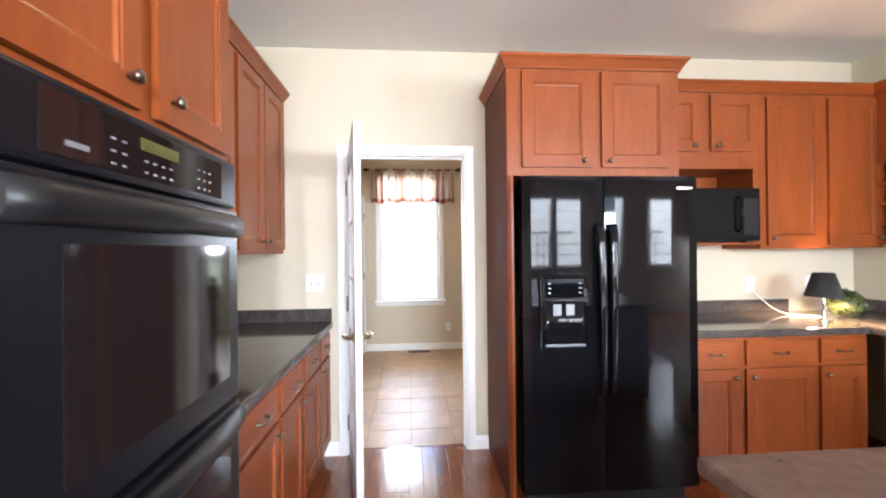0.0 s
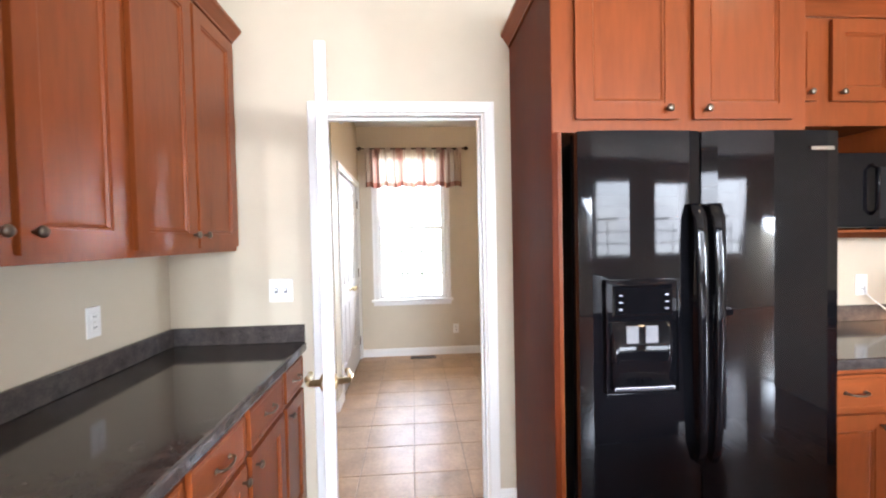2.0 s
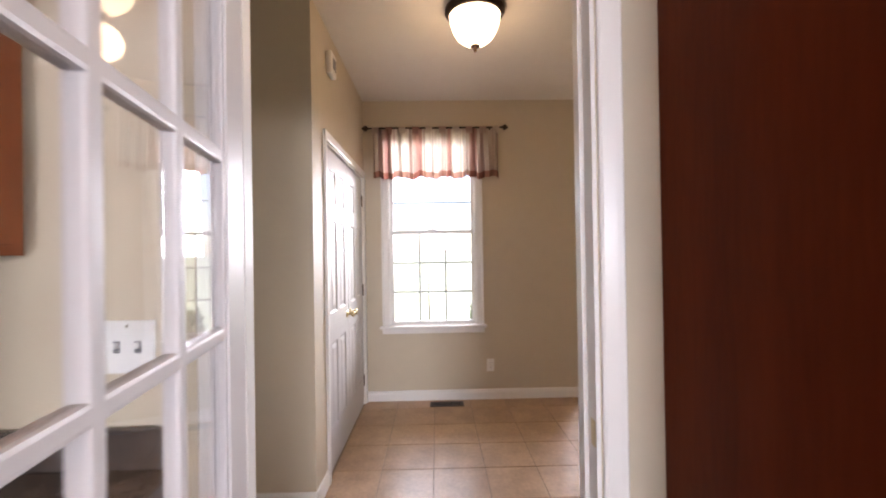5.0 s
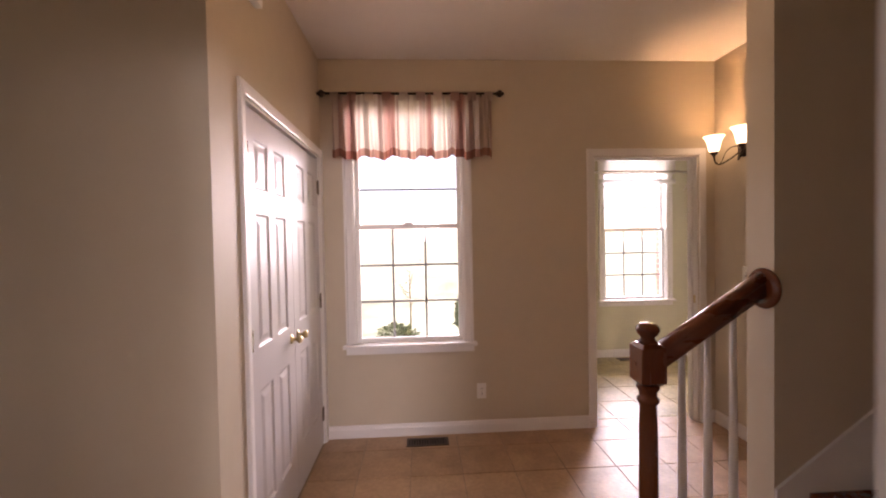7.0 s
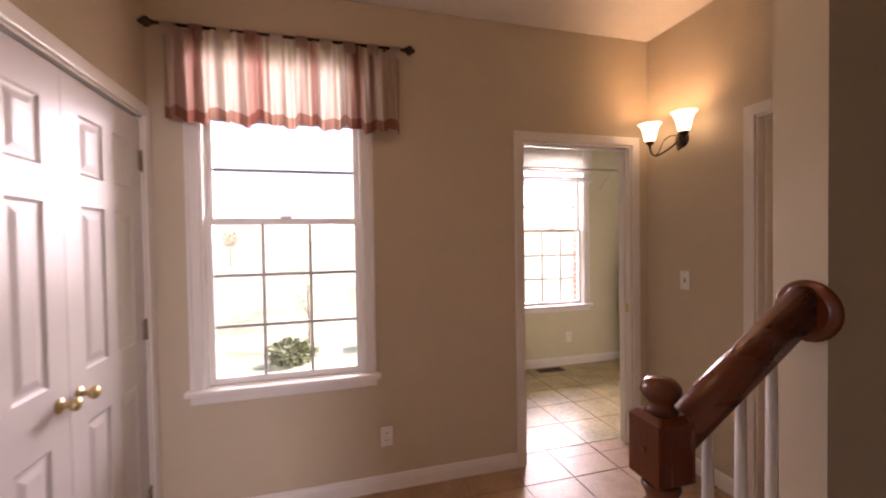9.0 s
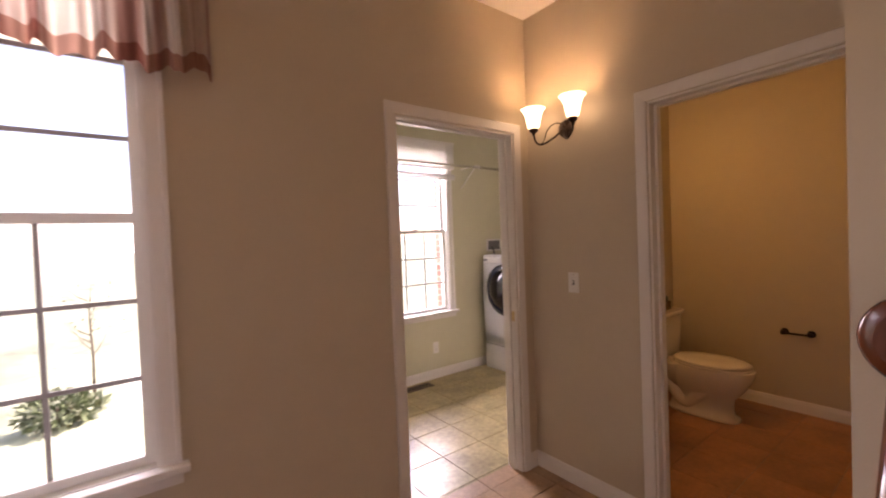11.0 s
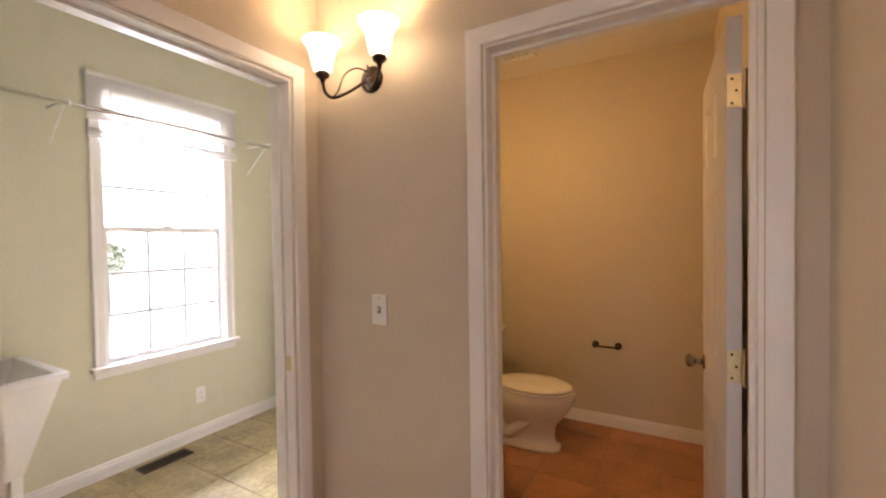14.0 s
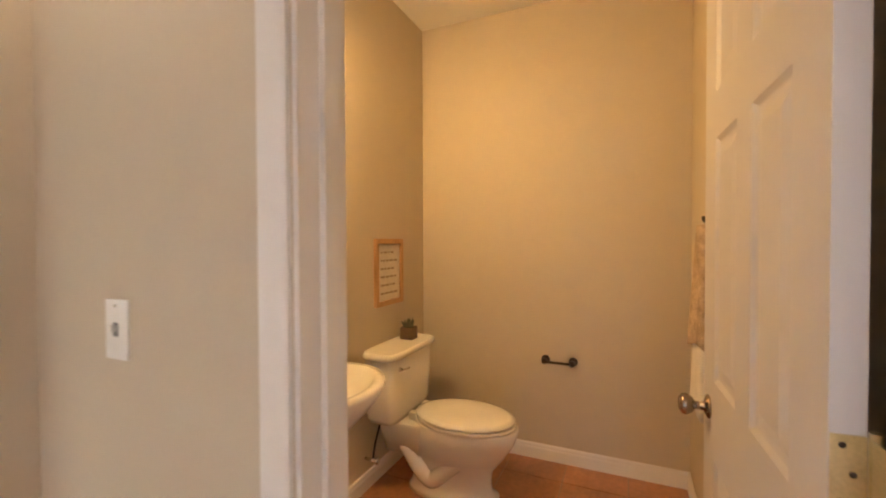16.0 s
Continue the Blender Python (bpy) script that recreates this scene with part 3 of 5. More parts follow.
cab_door(t, 0.030, tw / 2 - 0.030, 1.676, UT - 0.022, (tw / 2 - 0.105, 0.052))
cab_door(t, tw / 2 + 0.022, tw - 0.030, 1.676, UT - 0.022, (0.050, 0.052))
cab_drawer(t, 0.030, tw - 0.030, 0.13, 0.28)
crown(t, tw, 0.62, UT, False, True)

ow = tw - 0.112
t = thing("wall_oven", moved(TX, TY0 + 0.056, 0.302, 90), "black built-in double wall oven with glass doors and bar handles", "oven")
H0 = 1.350
part("body", box(0, ow, 0.004, 0.55, 0, H0), OVEN, t)
part("trim", box(-0.028, ow + 0.028, -0.012, 0.0035, -0.018, H0 + 0.004, 0.004), OVEN, t)
cp = part("control_panel", box(-0.024, ow + 0.024, -0.036, -0.0125, H0 - 0.135, H0 - 0.002, 0.010), OVEN, t)
part("display_glass", box(0.055, ow - 0.075, -0.0385, -0.0362, H0 - 0.118, H0 - 0.020, 0.001), OVGLASS, cp)
part("clock_display", box(0.275, 0.405, -0.0402, -0.0388, H0 - 0.064, H0 - 0.040), AMBER, cp, "dim amber clock display")
part("maker_badge", box(0.098, 0.145, -0.0402, -0.0388, H0 - 0.100, H0 - 0.091), GREY, cp, "small pale badge")
for gx, gn in ((0.195, 2), (0.285, 4), (0.485, 3)):
    for i in range(gn):
        for k in range(3):
            if gx == 0.285 and k == 2:
                continue
            part("button_mark", box(gx + i * 0.028, gx + 0.011 + i * 0.028, -0.0402, -0.0388, H0 - 0.108 + k * 0.022, H0 - 0.104 + k * 0.022), GREY, cp)
for z0, z1 in ((0.665, H0 - 0.143), (0.015, 0.650)):
    hgt = z1 - z0
    d = part("oven_door", box(-0.020, ow + 0.020, -0.042, -0.0125, z0, z1, 0.008), OVEN, t)
    part("door_glass", box(0.085, ow - 0.045, -0.0445, -0.0422, z0 + 0.07, z1 - 0.105, 0.001), OVGLASS, d, "dark reflective oven glass")
    hz = z1 - 0.045
    hb = loft([[(x, -0.042 - q * bow, hz + r) for q, r in ((0.0, 0.030), (0.55, 0.028), (0.95, 0.012), (1.0, -0.006), (0.8, -0.024), (0.3, -0.034), (0.0, -0.034))]
               for x, bow in [(-0.018 + (ow + 0.036) * i / 10, 0.020 + 0.030 * math.sin(math.pi * i / 10)) for i in range(11)]])
    part("handle", hb, BLACK_M, d, "broad black bowed handle")

# fridge, its cabinet and side panel
FX0, FX1, FY = 1.293, 2.283, 3.487
t = thing("fridge_cabinet", moved(FX0, FY, 1.79), WOODL + " deep cabinet above the refrigerator with side panels", "cabinet")
fw = FX1 - FX0
part("body", box(0, fw, 0, YK - FY - 0.002, 0, 0.59, 0.0015), CHERRY, t)
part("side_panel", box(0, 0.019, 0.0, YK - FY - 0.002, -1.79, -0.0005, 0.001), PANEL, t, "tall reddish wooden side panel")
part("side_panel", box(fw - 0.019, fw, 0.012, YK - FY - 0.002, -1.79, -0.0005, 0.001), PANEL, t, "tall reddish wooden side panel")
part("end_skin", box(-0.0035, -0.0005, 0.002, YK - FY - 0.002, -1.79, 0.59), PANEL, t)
part("filler_stile", box(0.0195, 0.034, 0.0, 0.019, -1.79, -0.0005, 0.001), CHERRY, t)
cab_door(t, 0.083, 0.478, 0.045, 0.572, (0.345, 0.035))
cab_door(t, 0.532, 0.925, 0.045, 0.572, (0.045, 0.035))
crown(t, fw, YK - FY - 0.002, 0.59)

RX0, RX1, RY = 1.372, 2.322, 3.39
rw = RX1 - RX0
t = thing("refrigerator", moved(RX0, RY, 0), "glossy black side-by-side refrigerator with water dispenser", "refrigerator")
part("body", box(0.008, rw - 0.064, 0.075, 0.66, 0.02, 1.765, 0.006), BLACK_M, t)
part("kick_grille", box(0.01, rw - 0.07, 0.03, 0.0745, 0.01, 0.085, 0.004), BLACK_M, t)
SPL = 0.425


def curved_door(x0, x1, z0, z1, bow=0.006):
    ring = []
    n = 10
    for i in range(n + 1):
        u = i / n
        edge = min(u, 1 - u)
        ring.append((x0 + (x1 - x0) * u, -bow * math.sin(math.pi * u) + (0.010 if edge == 0 else 0.0)))
    pts = ring + [(x1, 0.070), (x0, 0.070)]
    return loft([[(x, y, z) for x, y in pts] for z in (z0, z1)], smooth=False)


left = part("freezer_door", curved_door(-0.022, SPL - 0.004, 0.09, 1.772), BLACK, t)
right = part("fridge_door", curved_door(SPL + 0.004, rw, 0.09, 1.772), BLACK, t)
for side, par in ((-1, left), (1, right)):
    z0, z1 = 0.60, 1.515
    rings = []
    for i in range(19):
        u = i / 18
        out = -0.012 - 0.032 * math.sin(math.pi * u) ** 0.25
        ww = 0.015 + 0.010 * u ** 1.5
        xc = SPL + side * (0.026 + 0.008 * u)
        rings.append([(xc + ww * math.copysign(abs(math.cos(a)) ** 0.6, math.cos(a)), out + 0.011 * math.sin(a), z0 + (z1 - z0) * u)
                      for a in [2 * math.pi * k / 14 for k in range(14)]])
    part("handle", loft(rings), BLACK, par, "long tapered black handle")
part("dispenser", box(0.060, 0.325, -0.0165, 0.006, 0.855, 1.255, 0.008), BLACK, left, "recessed ice and water dispenser")
frame_bm = bmesh.new()
for a in ((0.060, 0.325, 1.249, 1.255), (0.060, 0.325, 0.855, 0.861), (0.060, 0.066, 0.861, 1.249), (0.319, 0.325, 0.861, 1.249)):
    box(a[0], a[1], -0.021, -0.0168, a[2], a[3], 0.0015, frame_bm)
part("dispenser_frame", frame_bm, BLACK, left, "raised gloss-black frame round the dispenser")
niche = loft([[(0.078 + 0.229 * k / 8, -0.0172 - 0.010 * abs(k / 4 - 1) ** 1.6, z) for k in range(9)] + [(0.307, -0.0168, z), (0.078, -0.0168, z)] for z in (0.875, 1.11)])
part("dispenser_recess", niche, BLACK, left)
pad = loft([[(x, -0.0168, z) for x, z in ((0.085, 1.128), (0.300, 1.128), (0.300, 1.236), (0.085, 1.236))],
            [(x, -0.0168 - d, z) for x, z, d in ((0.092, 1.136, 0.003), (0.293, 1.136, 0.003), (0.293, 1.228, 0.010), (0.092, 1.228, 0.010))]], smooth=False)
part("control_panel", pad, BLACK, left, "sloping gloss control pad")
for i in range(3):
    for x in (0.104, 0.270):
        part("control_mark", box(x, x + 0.013, -0.0262, -0.0200, 1.152 + i * 0.024, 1.157 + i * 0.024), STEELD, left)
for x in (0.13, 0.20):
    part("paddle", box(x, x + 0.045, -0.0245, -0.018, 1.035, 1.095, 0.003), GREY, left, "pale dispenser paddle")
part("drip_tray", box(0.085, 0.300, -0.034, -0.0168, 0.872, 0.886, 0.003), STEELD, left, "grey drip tray lip")
part("maker_badge", box(rw - 0.125, rw - 0.035, -0.0105, -0.004, 1.700, 1.714, 0.001), CHROME, right, "small silver badge")

# north run right of the refrigerator
NX, NY = 2.323, 3.50
for x0, x1, k in ((2.324, 2.655, "r"), (2.656, 3.118, "l"), (3.119, 3.445, "l")):
    base_cabinet(moved(x0, NY), x1 - x0, WOODL + " base cabinet under the dark counter", 1, k)
base_cabinet(moved(3.462, 3.42, 0, -90), 0.46, WOODL + " base cabinet along the side wall", 1, "r")
base_cabinet(moved(3.462, 2.955, 0, -90), 0.50, WOODL + " base cabinet along the side wall", 1, "r")
t = thing("countertop", moved(0, 0, 0.866), "dark speckled stone-look L-shaped countertop with low backsplash", "countertop")
part("slab", box(NX + 0.001, 4.078, NY - 0.030, YK - 0.002, 0, 0.044, 0.010), STONE, t)
part("slab", box(3.43, 4.078, 2.45, NY - 0.0305, 0, 0.044, 0.010), STONE, t)
part("backsplash", box(NX + 0.001, 3.535, YK - 0.022, YK - 0.0015, 0.0445, 0.132, 0.004), STONE, t)
part("backsplash", box(4.057, 4.0785, 2.45, YK - 0.002, 0.0445, 0.132, 0.004), STONE, t)
UY = 3.775
t = thing("microwave_cabinet", moved(2.286, UY, 1.40), WOODL + " wall cabinet with an open niche for the microwave", "cabinet")
w = 0.745
part("body", box(0, w, 0, 0.333, 0.4902, 0.98, 0.0015), CHERRY, t)
part("side_panel", box(0, 0.03, 0, 0.333, 0.0, 0.49), CHERRY, t)
part("side_panel", box(w - 0.045, w, 0, 0.333, 0.0, 0.49), CHERRY, t)
part("shelf", box(0.0302, w - 0.0452, 0, 0.333, 0.0, 0.012), CHERRY_H, t)
part("back_panel", box(0.0302, w - 0.0452, 0.32, 0.333, 0.0122, 0.4899), CHERRY, t)
cab_door(t, 0.022, 0.335, 0.600, 0.965, (0.265, 0.035))
cab_door(t, 0.402, 0.720, 0.600, 0.965, (0.040, 0.035))
crown(t, w, 0.333, 0.98, False, False)
t = thing("wall_cabinet", moved(3.032, UY, UZ), WOODL + " tall wall cabinet with two closed doors", "cabinet", "kitchen wall cabinets")
w = 0.88
carcass(t, w, 0.333, UT - UZ)
cab_door(t, 0.040, 0.425, 0.022, 0.985, (0.034, 0.045))
cab_door(t, 0.472, 0.858, 0.022, 0.985, (0.345, 0.045))
crown(t, w, 0.333, UT - UZ, False, False)
t = thing("wine_rack_cabinet", moved(3.845, 3.774, UZ, -90), WOODL + " wall cabinet with an open wine rack", "cabinet")
part("body", box(0, 0.62, 0.0, 0.23, 0.556, UT - UZ, 0.0015), CHERRY, t)
for i in range(4):
    part("shelf", box(0, 0.62, 0, 0.23, 0.02 + i * 0.13, 0.035 + i * 0.13), CHERRY_H, t)
for i in range(5):
    for k in range(4):
        part("divider", box(i * 0.151, i * 0.151 + 0.016, 0.0, 0.23, 0.0352 + k * 0.13, 0.1498 + k * 0.13), CHERRY, t)
crown(t, 0.62, 0.23, UT - UZ, False, True)
t = thing("microwave", moved(2.325, 3.715, 1.4125), "black countertop microwave oven in the cabinet niche", "microwave")
part("body", box(0, 0.655, 0.018, 0.375, 0.010, 0.345, 0.006), BLACK_M, t)
part("front", box(0, 0.655, 0.0, 0.0175, 0.010, 0.345, 0.008), BLACK, t)
part("door_glass", box(0.05, 0.475, -0.003, -0.0003, 0.065, 0.30, 0.001), BLACK, t, "glossy black microwave window")
part("keypad", box(0.545, 0.640, -0.003, -0.0003, 0.05, 0.28, 0.001), BLACK_M, t)
part("handle", tube([(0.505, -0.001, 0.07), (0.505, -0.028, 0.09), (0.505, -0.028, 0.27), (0.505, -0.001, 0.29)], 0.009), BLACK, t)
for x in (0.06, 0.59):
    part("foot", box(x - 0.015, x + 0.015, 0.05, 0.08, 0.0, 0.0095), DARKHOLE, t)

# island
t = thing("kitchen_island", moved(1.41, 1.05), WOODL + " kitchen island with a brown stone top", "island")
part("body", box(0.03, 1.35, -1.9, 1.08, 0.10, 0.865, 0.002), CHERRY, t)
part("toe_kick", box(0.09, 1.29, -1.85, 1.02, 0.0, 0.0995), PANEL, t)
part("worktop", box(0, 1.40, -1.95, 1.112, 0.866, 0.91, 0.012), STONE_B, t, "brown speckled stone top")
for i in range(4):
    part("end_panel", slab(0.62, 0.70, 0.012, [(0.06, 0.56, 0.06, 0.64)], CAB_PROFILE, False), CHERRY, t, m=pose(0.0175, -1.86 + i * 0.73 + 0.62, 0.13, 0, 0, -90))

# lamp, plant, outlet and cord on the counter
LAMPX, LAMPY = 3.37, 3.68
t = thing("table_lamp", moved(LAMPX, LAMPY, 0.9105), "small silver table lamp with a black shade, lit, on the counter", "lamp")
part("base", lathe([(0.038, 0), (0.038, 0.006), (0.030, 0.010), (0.011, 0.016), (0.008, 0.024), (0.012, 0.034), (0.008, 0.046), (0.0065, 0.10), (0.011, 0.112), (0.008, 0.122), (0.006, 0.16), (0.004, 0.19)], 20), CHROME, t)
bm = loft([[(r * math.cos(a), r * math.sin(a), z) for a in [2 * math.pi * k / 28 for k in range(28)]] for r, z in ((0.100, 0.155), (0.055, 0.305), (0.052, 0.305), (0.097, 0.155), (0.100, 0.155))], caps=False)
part("shade", bm, SHADE, t, "tapered black fabric shade")
part("bulb", lathe([(0.006, 0.192), (0.010, 0.215), (0.017, 0.235), (0.018, 0.250), (0.012, 0.262), (0.003, 0.266)], 14), glow("lit_bulb", (1.0, 0.72, 0.4), 4.0), t)
lamp("table_lamp_light", "POINT", (LAMPX, LAMPY, 1.105), None, 5.5, WARM, 0.02)
t = thing("lamp_cord", moved(0, 0, 0), "white lamp cord running from the outlet along the counter", "cord")
part("cable", tube(curve_pts([(3.255, YK - 0.012, 1.10), (3.27, YK - 0.03, 1.04), (3.33, 3.95, 0.93), (3.46, 3.84, 0.9165), (3.44, 3.74, 0.9165), (3.405, 3.70, 0.9165)], 6), 0.0035, 6), PLASTIC, t)


def leaf_clump(parent, name, center, radius, count, size, material, flat=1.0, seed=1, hollow=0.55, label=""):
    """Many small leaf blades filling an uneven round."""
    rnd = random.Random(seed)
    verts, faces = [], []
    for _ in range(count):
        v = Vector((rnd.gauss(0, 1), rnd.gauss(0, 1), rnd.gauss(0, 1))).normalized()
        lump = 0.82 + 0.30 * noise.noise(v * 2.2 + Vector((seed, 0, 0)))
        p = Vector(center) + Vector((v.x, v.y, v.z * flat)) * radius * lump * (hollow + (1 - hollow) * rnd.random() ** 0.5)
        d = (v + Vector((rnd.uniform(-1, 1), rnd.uniform(-1, 1), rnd.uniform(-0.6, 1))) * 0.8).normalized()
        s = d.cross(Vector((rnd.uniform(-1, 1), rnd.uniform(-1, 1), rnd.uniform(-1, 1)))).normalized()
        l = size * rnd.uniform(0.6, 1.4)
        k = len(verts)
        verts += [p, p + d * l * 0.5 + s * l * 0.28, p + d * l, p + d * l * 0.5 - s * l * 0.28]
        faces.append((k, k + 1, k + 2, k + 3))
    me = bpy.data.meshes.new(name)
    me.from_pydata([tuple(v) for v in verts], [], faces)
    me.materials.append(material)
    ob = part(name, me, None, parent, label)
    return ob


t = thing("boxwood_ball", moved(3.66, 3.80, 0.9105), "round green and yellow boxwood topiary ball on the counter", "plant")
part("core", lathe([(0.01, 0.0), (0.05, 0.01), (0.085, 0.05), (0.092, 0.085), (0.08, 0.125), (0.045, 0.16), (0.01, 0.17)], 16), LEAF, t)
leaf_clump(t, "leaves", (0, 0, 0.092), 0.105, 1500, 0.020, LEAF, 0.9, 4, 0.8)


def outlet(m, label="white duplex outlet plate on the wall", name="outlet", kind="duplex", w=0.070, h=0.115):
    t = thing(name, m, label, "switch" if kind != "duplex" else "outlet")
    n = max(1, round(w / 0.07) if kind != "duplex" else 1)
    part("plate", box(-w / 2, w / 2, -0.006, -0.0005, -h / 2, h / 2, 0.003), PLASTIC, t)
    if kind == "duplex":
        for z in (-0.021, 0.021):
            part("socket", box(-0.016, 0.016, -0.0085, -0.0062, z - 0.013, z + 0.013, 0.002), PLASTIC, t)
            for x in (-0.006, 0.006):
                part("slot", box(x - 0.0012, x + 0.0012, -0.0092, -0.0086, z - 0.004, z + 0.005), DARKHOLE, t)
    else:
        for i in range(n):
            x = (i - (n - 1) / 2) * 0.046
            part("toggle_slot", box(x - 0.0075, x + 0.0075, -0.0075, -0.0062, -0.013, 0.013, 0.001), GREY, t)
            part("toggle", box(x - 0.004, x + 0.004, -0.018, -0.0077, -0.002, 0.010, 0.0015), PLASTIC, t)
    part("screw", lathe([(0.003, 0.0), (0.003, 0.0012)], 8, at=(0, -0.0062, h / 2 - 0.012 if kind != "duplex" else 0), axis="y"), CHROME, t)
    return t


outlet(moved(3.245, YK, 1.108))
outlet(moved(3.72, YK, 1.108), "white switch plate above the counter", "light_switch", "toggle")
outlet(moved(0.114, YK, 1.17), "white double switch plate beside the glazed door", "light_switch", "toggle", 0.116)
outlet(moved(WX, 3.62, 1.128, 90), "white outlet plate above the counter")
outlet(moved(1.275, YF, 0.312), "white duplex outlet plate below the hall window")
outlet(moved(3.587, YL, 0.315), "white duplex outlet plate below the laundry window")
outlet(moved(XE, 6.697, 1.163, -90), "white single toggle switch plate on the beige wall", "light_switch", "toggle")


# ---- doors ----
def hinge(parent, x, y, z, material=BRASS, h=0.09, rz=0):
    bm = lathe([(0.006, -h / 2 - 0.006), (0.006, h / 2 + 0.006)], 10, at=(0, 0, 0))
    box(0.0, 0.034, -0.0012, 0.0012, -h / 2, h / 2, bm=bm)
    for k in (-1, 0, 1):
        lathe([(0.004, 0.0013), (0.003, 0.003)], 8, bm, (0.020 + 0.006 * (k % 2), 0, k * h * 0.33), "y")
    return part("hinge", bm, material, parent, "brass butt hinge", m=pose(x, y, z, 0, 0, rz))


def round_knob(parent, x, y, z, sgn=-1, material=BRASS, label="polished brass round knob", scale=1.0):
    prof = [(0.030, 0), (0.030, 0.004), (0.022, 0.008), (0.011, 0.012), (0.010, 0.030), (0.020, 0.038), (0.027, 0.050), (0.026, 0.060), (0.016, 0.068), (0.003, 0.070)]
    bm = lathe([(r * scale, h * scale if sgn < 0 else -h * scale) for r, h in prof], 18, at=(x, y, z), axis="y")
    return part("door_knob", bm, material, parent, label)


SIX = [(0.009, 0.007), (0.013, 0.008), (0.022, 0.008), (0.046, 0.002)]


def six_panel(w, h, t):
    s, mid = 0.115 * w / 0.76 + 0.01, 0.105 * w / 0.76
    xs = [(s, w / 2 - mid / 2), (w / 2 + mid / 2, w - s)]
    zs = [(0.235, 0.785), (0.975, 1.565), (1.675, h - 0.120)]
    return slab(w, h, t, [(a, b, c, d) for a, b in xs for c, d in zs], SIX)


# glazed kitchen door, standing open into the kitchen
KW = 0.812
t = thing("glazed_door", moved(KD[0] + 0.013, YK - 0.020, 0.008, -79.3), "white fifteen-pane glazed wooden door standing open", "door")
st, rt, rb, hh, th = 0.112, 0.135, 0.205, 2.015, 0.035
bm = bmesh.new()
box(0, st, 0, th, 0, hh, 0.003, bm)
box(KW - st, KW, 0, th, 0, hh, 0.003, bm)
box(st, KW - st, 0.0005, th - 0.0005, 0, rb, bm=bm)
box(st, KW - st, 0.0005, th - 0.0005, hh - rt, hh, bm=bm)
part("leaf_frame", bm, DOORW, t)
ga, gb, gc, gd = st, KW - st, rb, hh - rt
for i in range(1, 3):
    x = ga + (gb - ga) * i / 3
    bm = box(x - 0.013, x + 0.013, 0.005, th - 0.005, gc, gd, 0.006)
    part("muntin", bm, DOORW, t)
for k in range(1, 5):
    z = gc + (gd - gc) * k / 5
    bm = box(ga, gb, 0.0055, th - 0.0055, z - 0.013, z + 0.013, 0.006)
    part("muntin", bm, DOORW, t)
bm = bmesh.new()
for y in (0.004, th - 0.010):
    box(ga - 0.001, ga + 0.012, y, y + 0.006, gc, gd, 0.002, bm)
    box(gb - 0.012, gb + 0.001, y, y + 0.006, gc, gd, 0.002, bm)
    box(ga, gb, y, y + 0.006, gc - 0.001, gc + 0.012, 0.002, bm)
    box(ga, gb, y, y + 0.006, gd - 0.012, gd + 0.001, 0.002, bm)
part("glazing_bead", bm, DOORW, t)
for i in range(3):
    for k in range(5):
        x0, x1 = ga + (gb - ga) * i / 3 + 0.013, ga + (gb - ga) * (i + 1) / 3 - 0.013
        z0, z1 = gc + (gd - gc) * k / 5 + 0.013, gc + (gd - gc) * (k + 1) / 5 - 0.013
        part("pane", box(x0, x1, th / 2 - 0.002, th / 2 + 0.002, z0, z1), GLASS, t).visible_shadow = False
for sgn, y in ((-1, 0.0), (1, th)):
    bm = lathe([(0.026, 0), (0.026, sgn * -0.006), (0.012, sgn * -0.012), (0.010, sgn * -0.045)], 16, at=(KW - 0.062, y, 0.945), axis="y")
    bm = tube(curve_pts([(KW - 0.062, y + sgn * 0.045, 0.945), (KW - 0.10, y + sgn * 0.052, 0.949), (KW - 0.15, y + sgn * 0.048, 0.940), (KW - 0.175, y + sgn * 0.045, 0.943)], 5), [0.010] * 16, 10, bm)
    part("lever_handle", bm, BRASS, t, "brass lever handle")
part("latch_plate", box(KW - 0.0005, KW + 0.0015, 0.005, th - 0.005, 0.917, 0.973, 0.0005), BRASS, t)
for z in (0.22, 1.02, 1.80):
    hinge(t, 0.0, -0.004, z, PEWTER, rz=0)

# closet: a pair of six-panel doors
CW = 0.608
for i, y0 in enumerate((5.714, 5.714 + CW + 0.003)):
    t = thing("closet_door", moved(XC - 0.008, y0, 0.010, 90), "white six-panel closet door, closed, with brass knob", "door", "pair of closet doors")
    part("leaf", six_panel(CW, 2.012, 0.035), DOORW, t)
    round_knob(t, CW - 0.055 if i == 0 else 0.055, 0.0, 0.905, scale=0.85)
    for z in (0.21, 1.02, 1.82):
        hinge(t, 0.0 if i == 0 else CW, -0.003, z, NICKEL, rz=0 if i == 0 else 180)

# powder room door, open against the south wall
PW = 0.675
t = thing("powder_room_door", moved(3.246, 5.598, 0.010, 2.0), "white six-panel door standing open into the powder room", "door")
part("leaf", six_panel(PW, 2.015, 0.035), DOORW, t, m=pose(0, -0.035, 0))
round_knob(t, PW - 0.06, 0.0, 0.895, 1, NICKEL, "antique nickel round knob")
round_knob(t, PW - 0.06, -0.035, 0.895, -1, NICKEL, "antique nickel round knob")
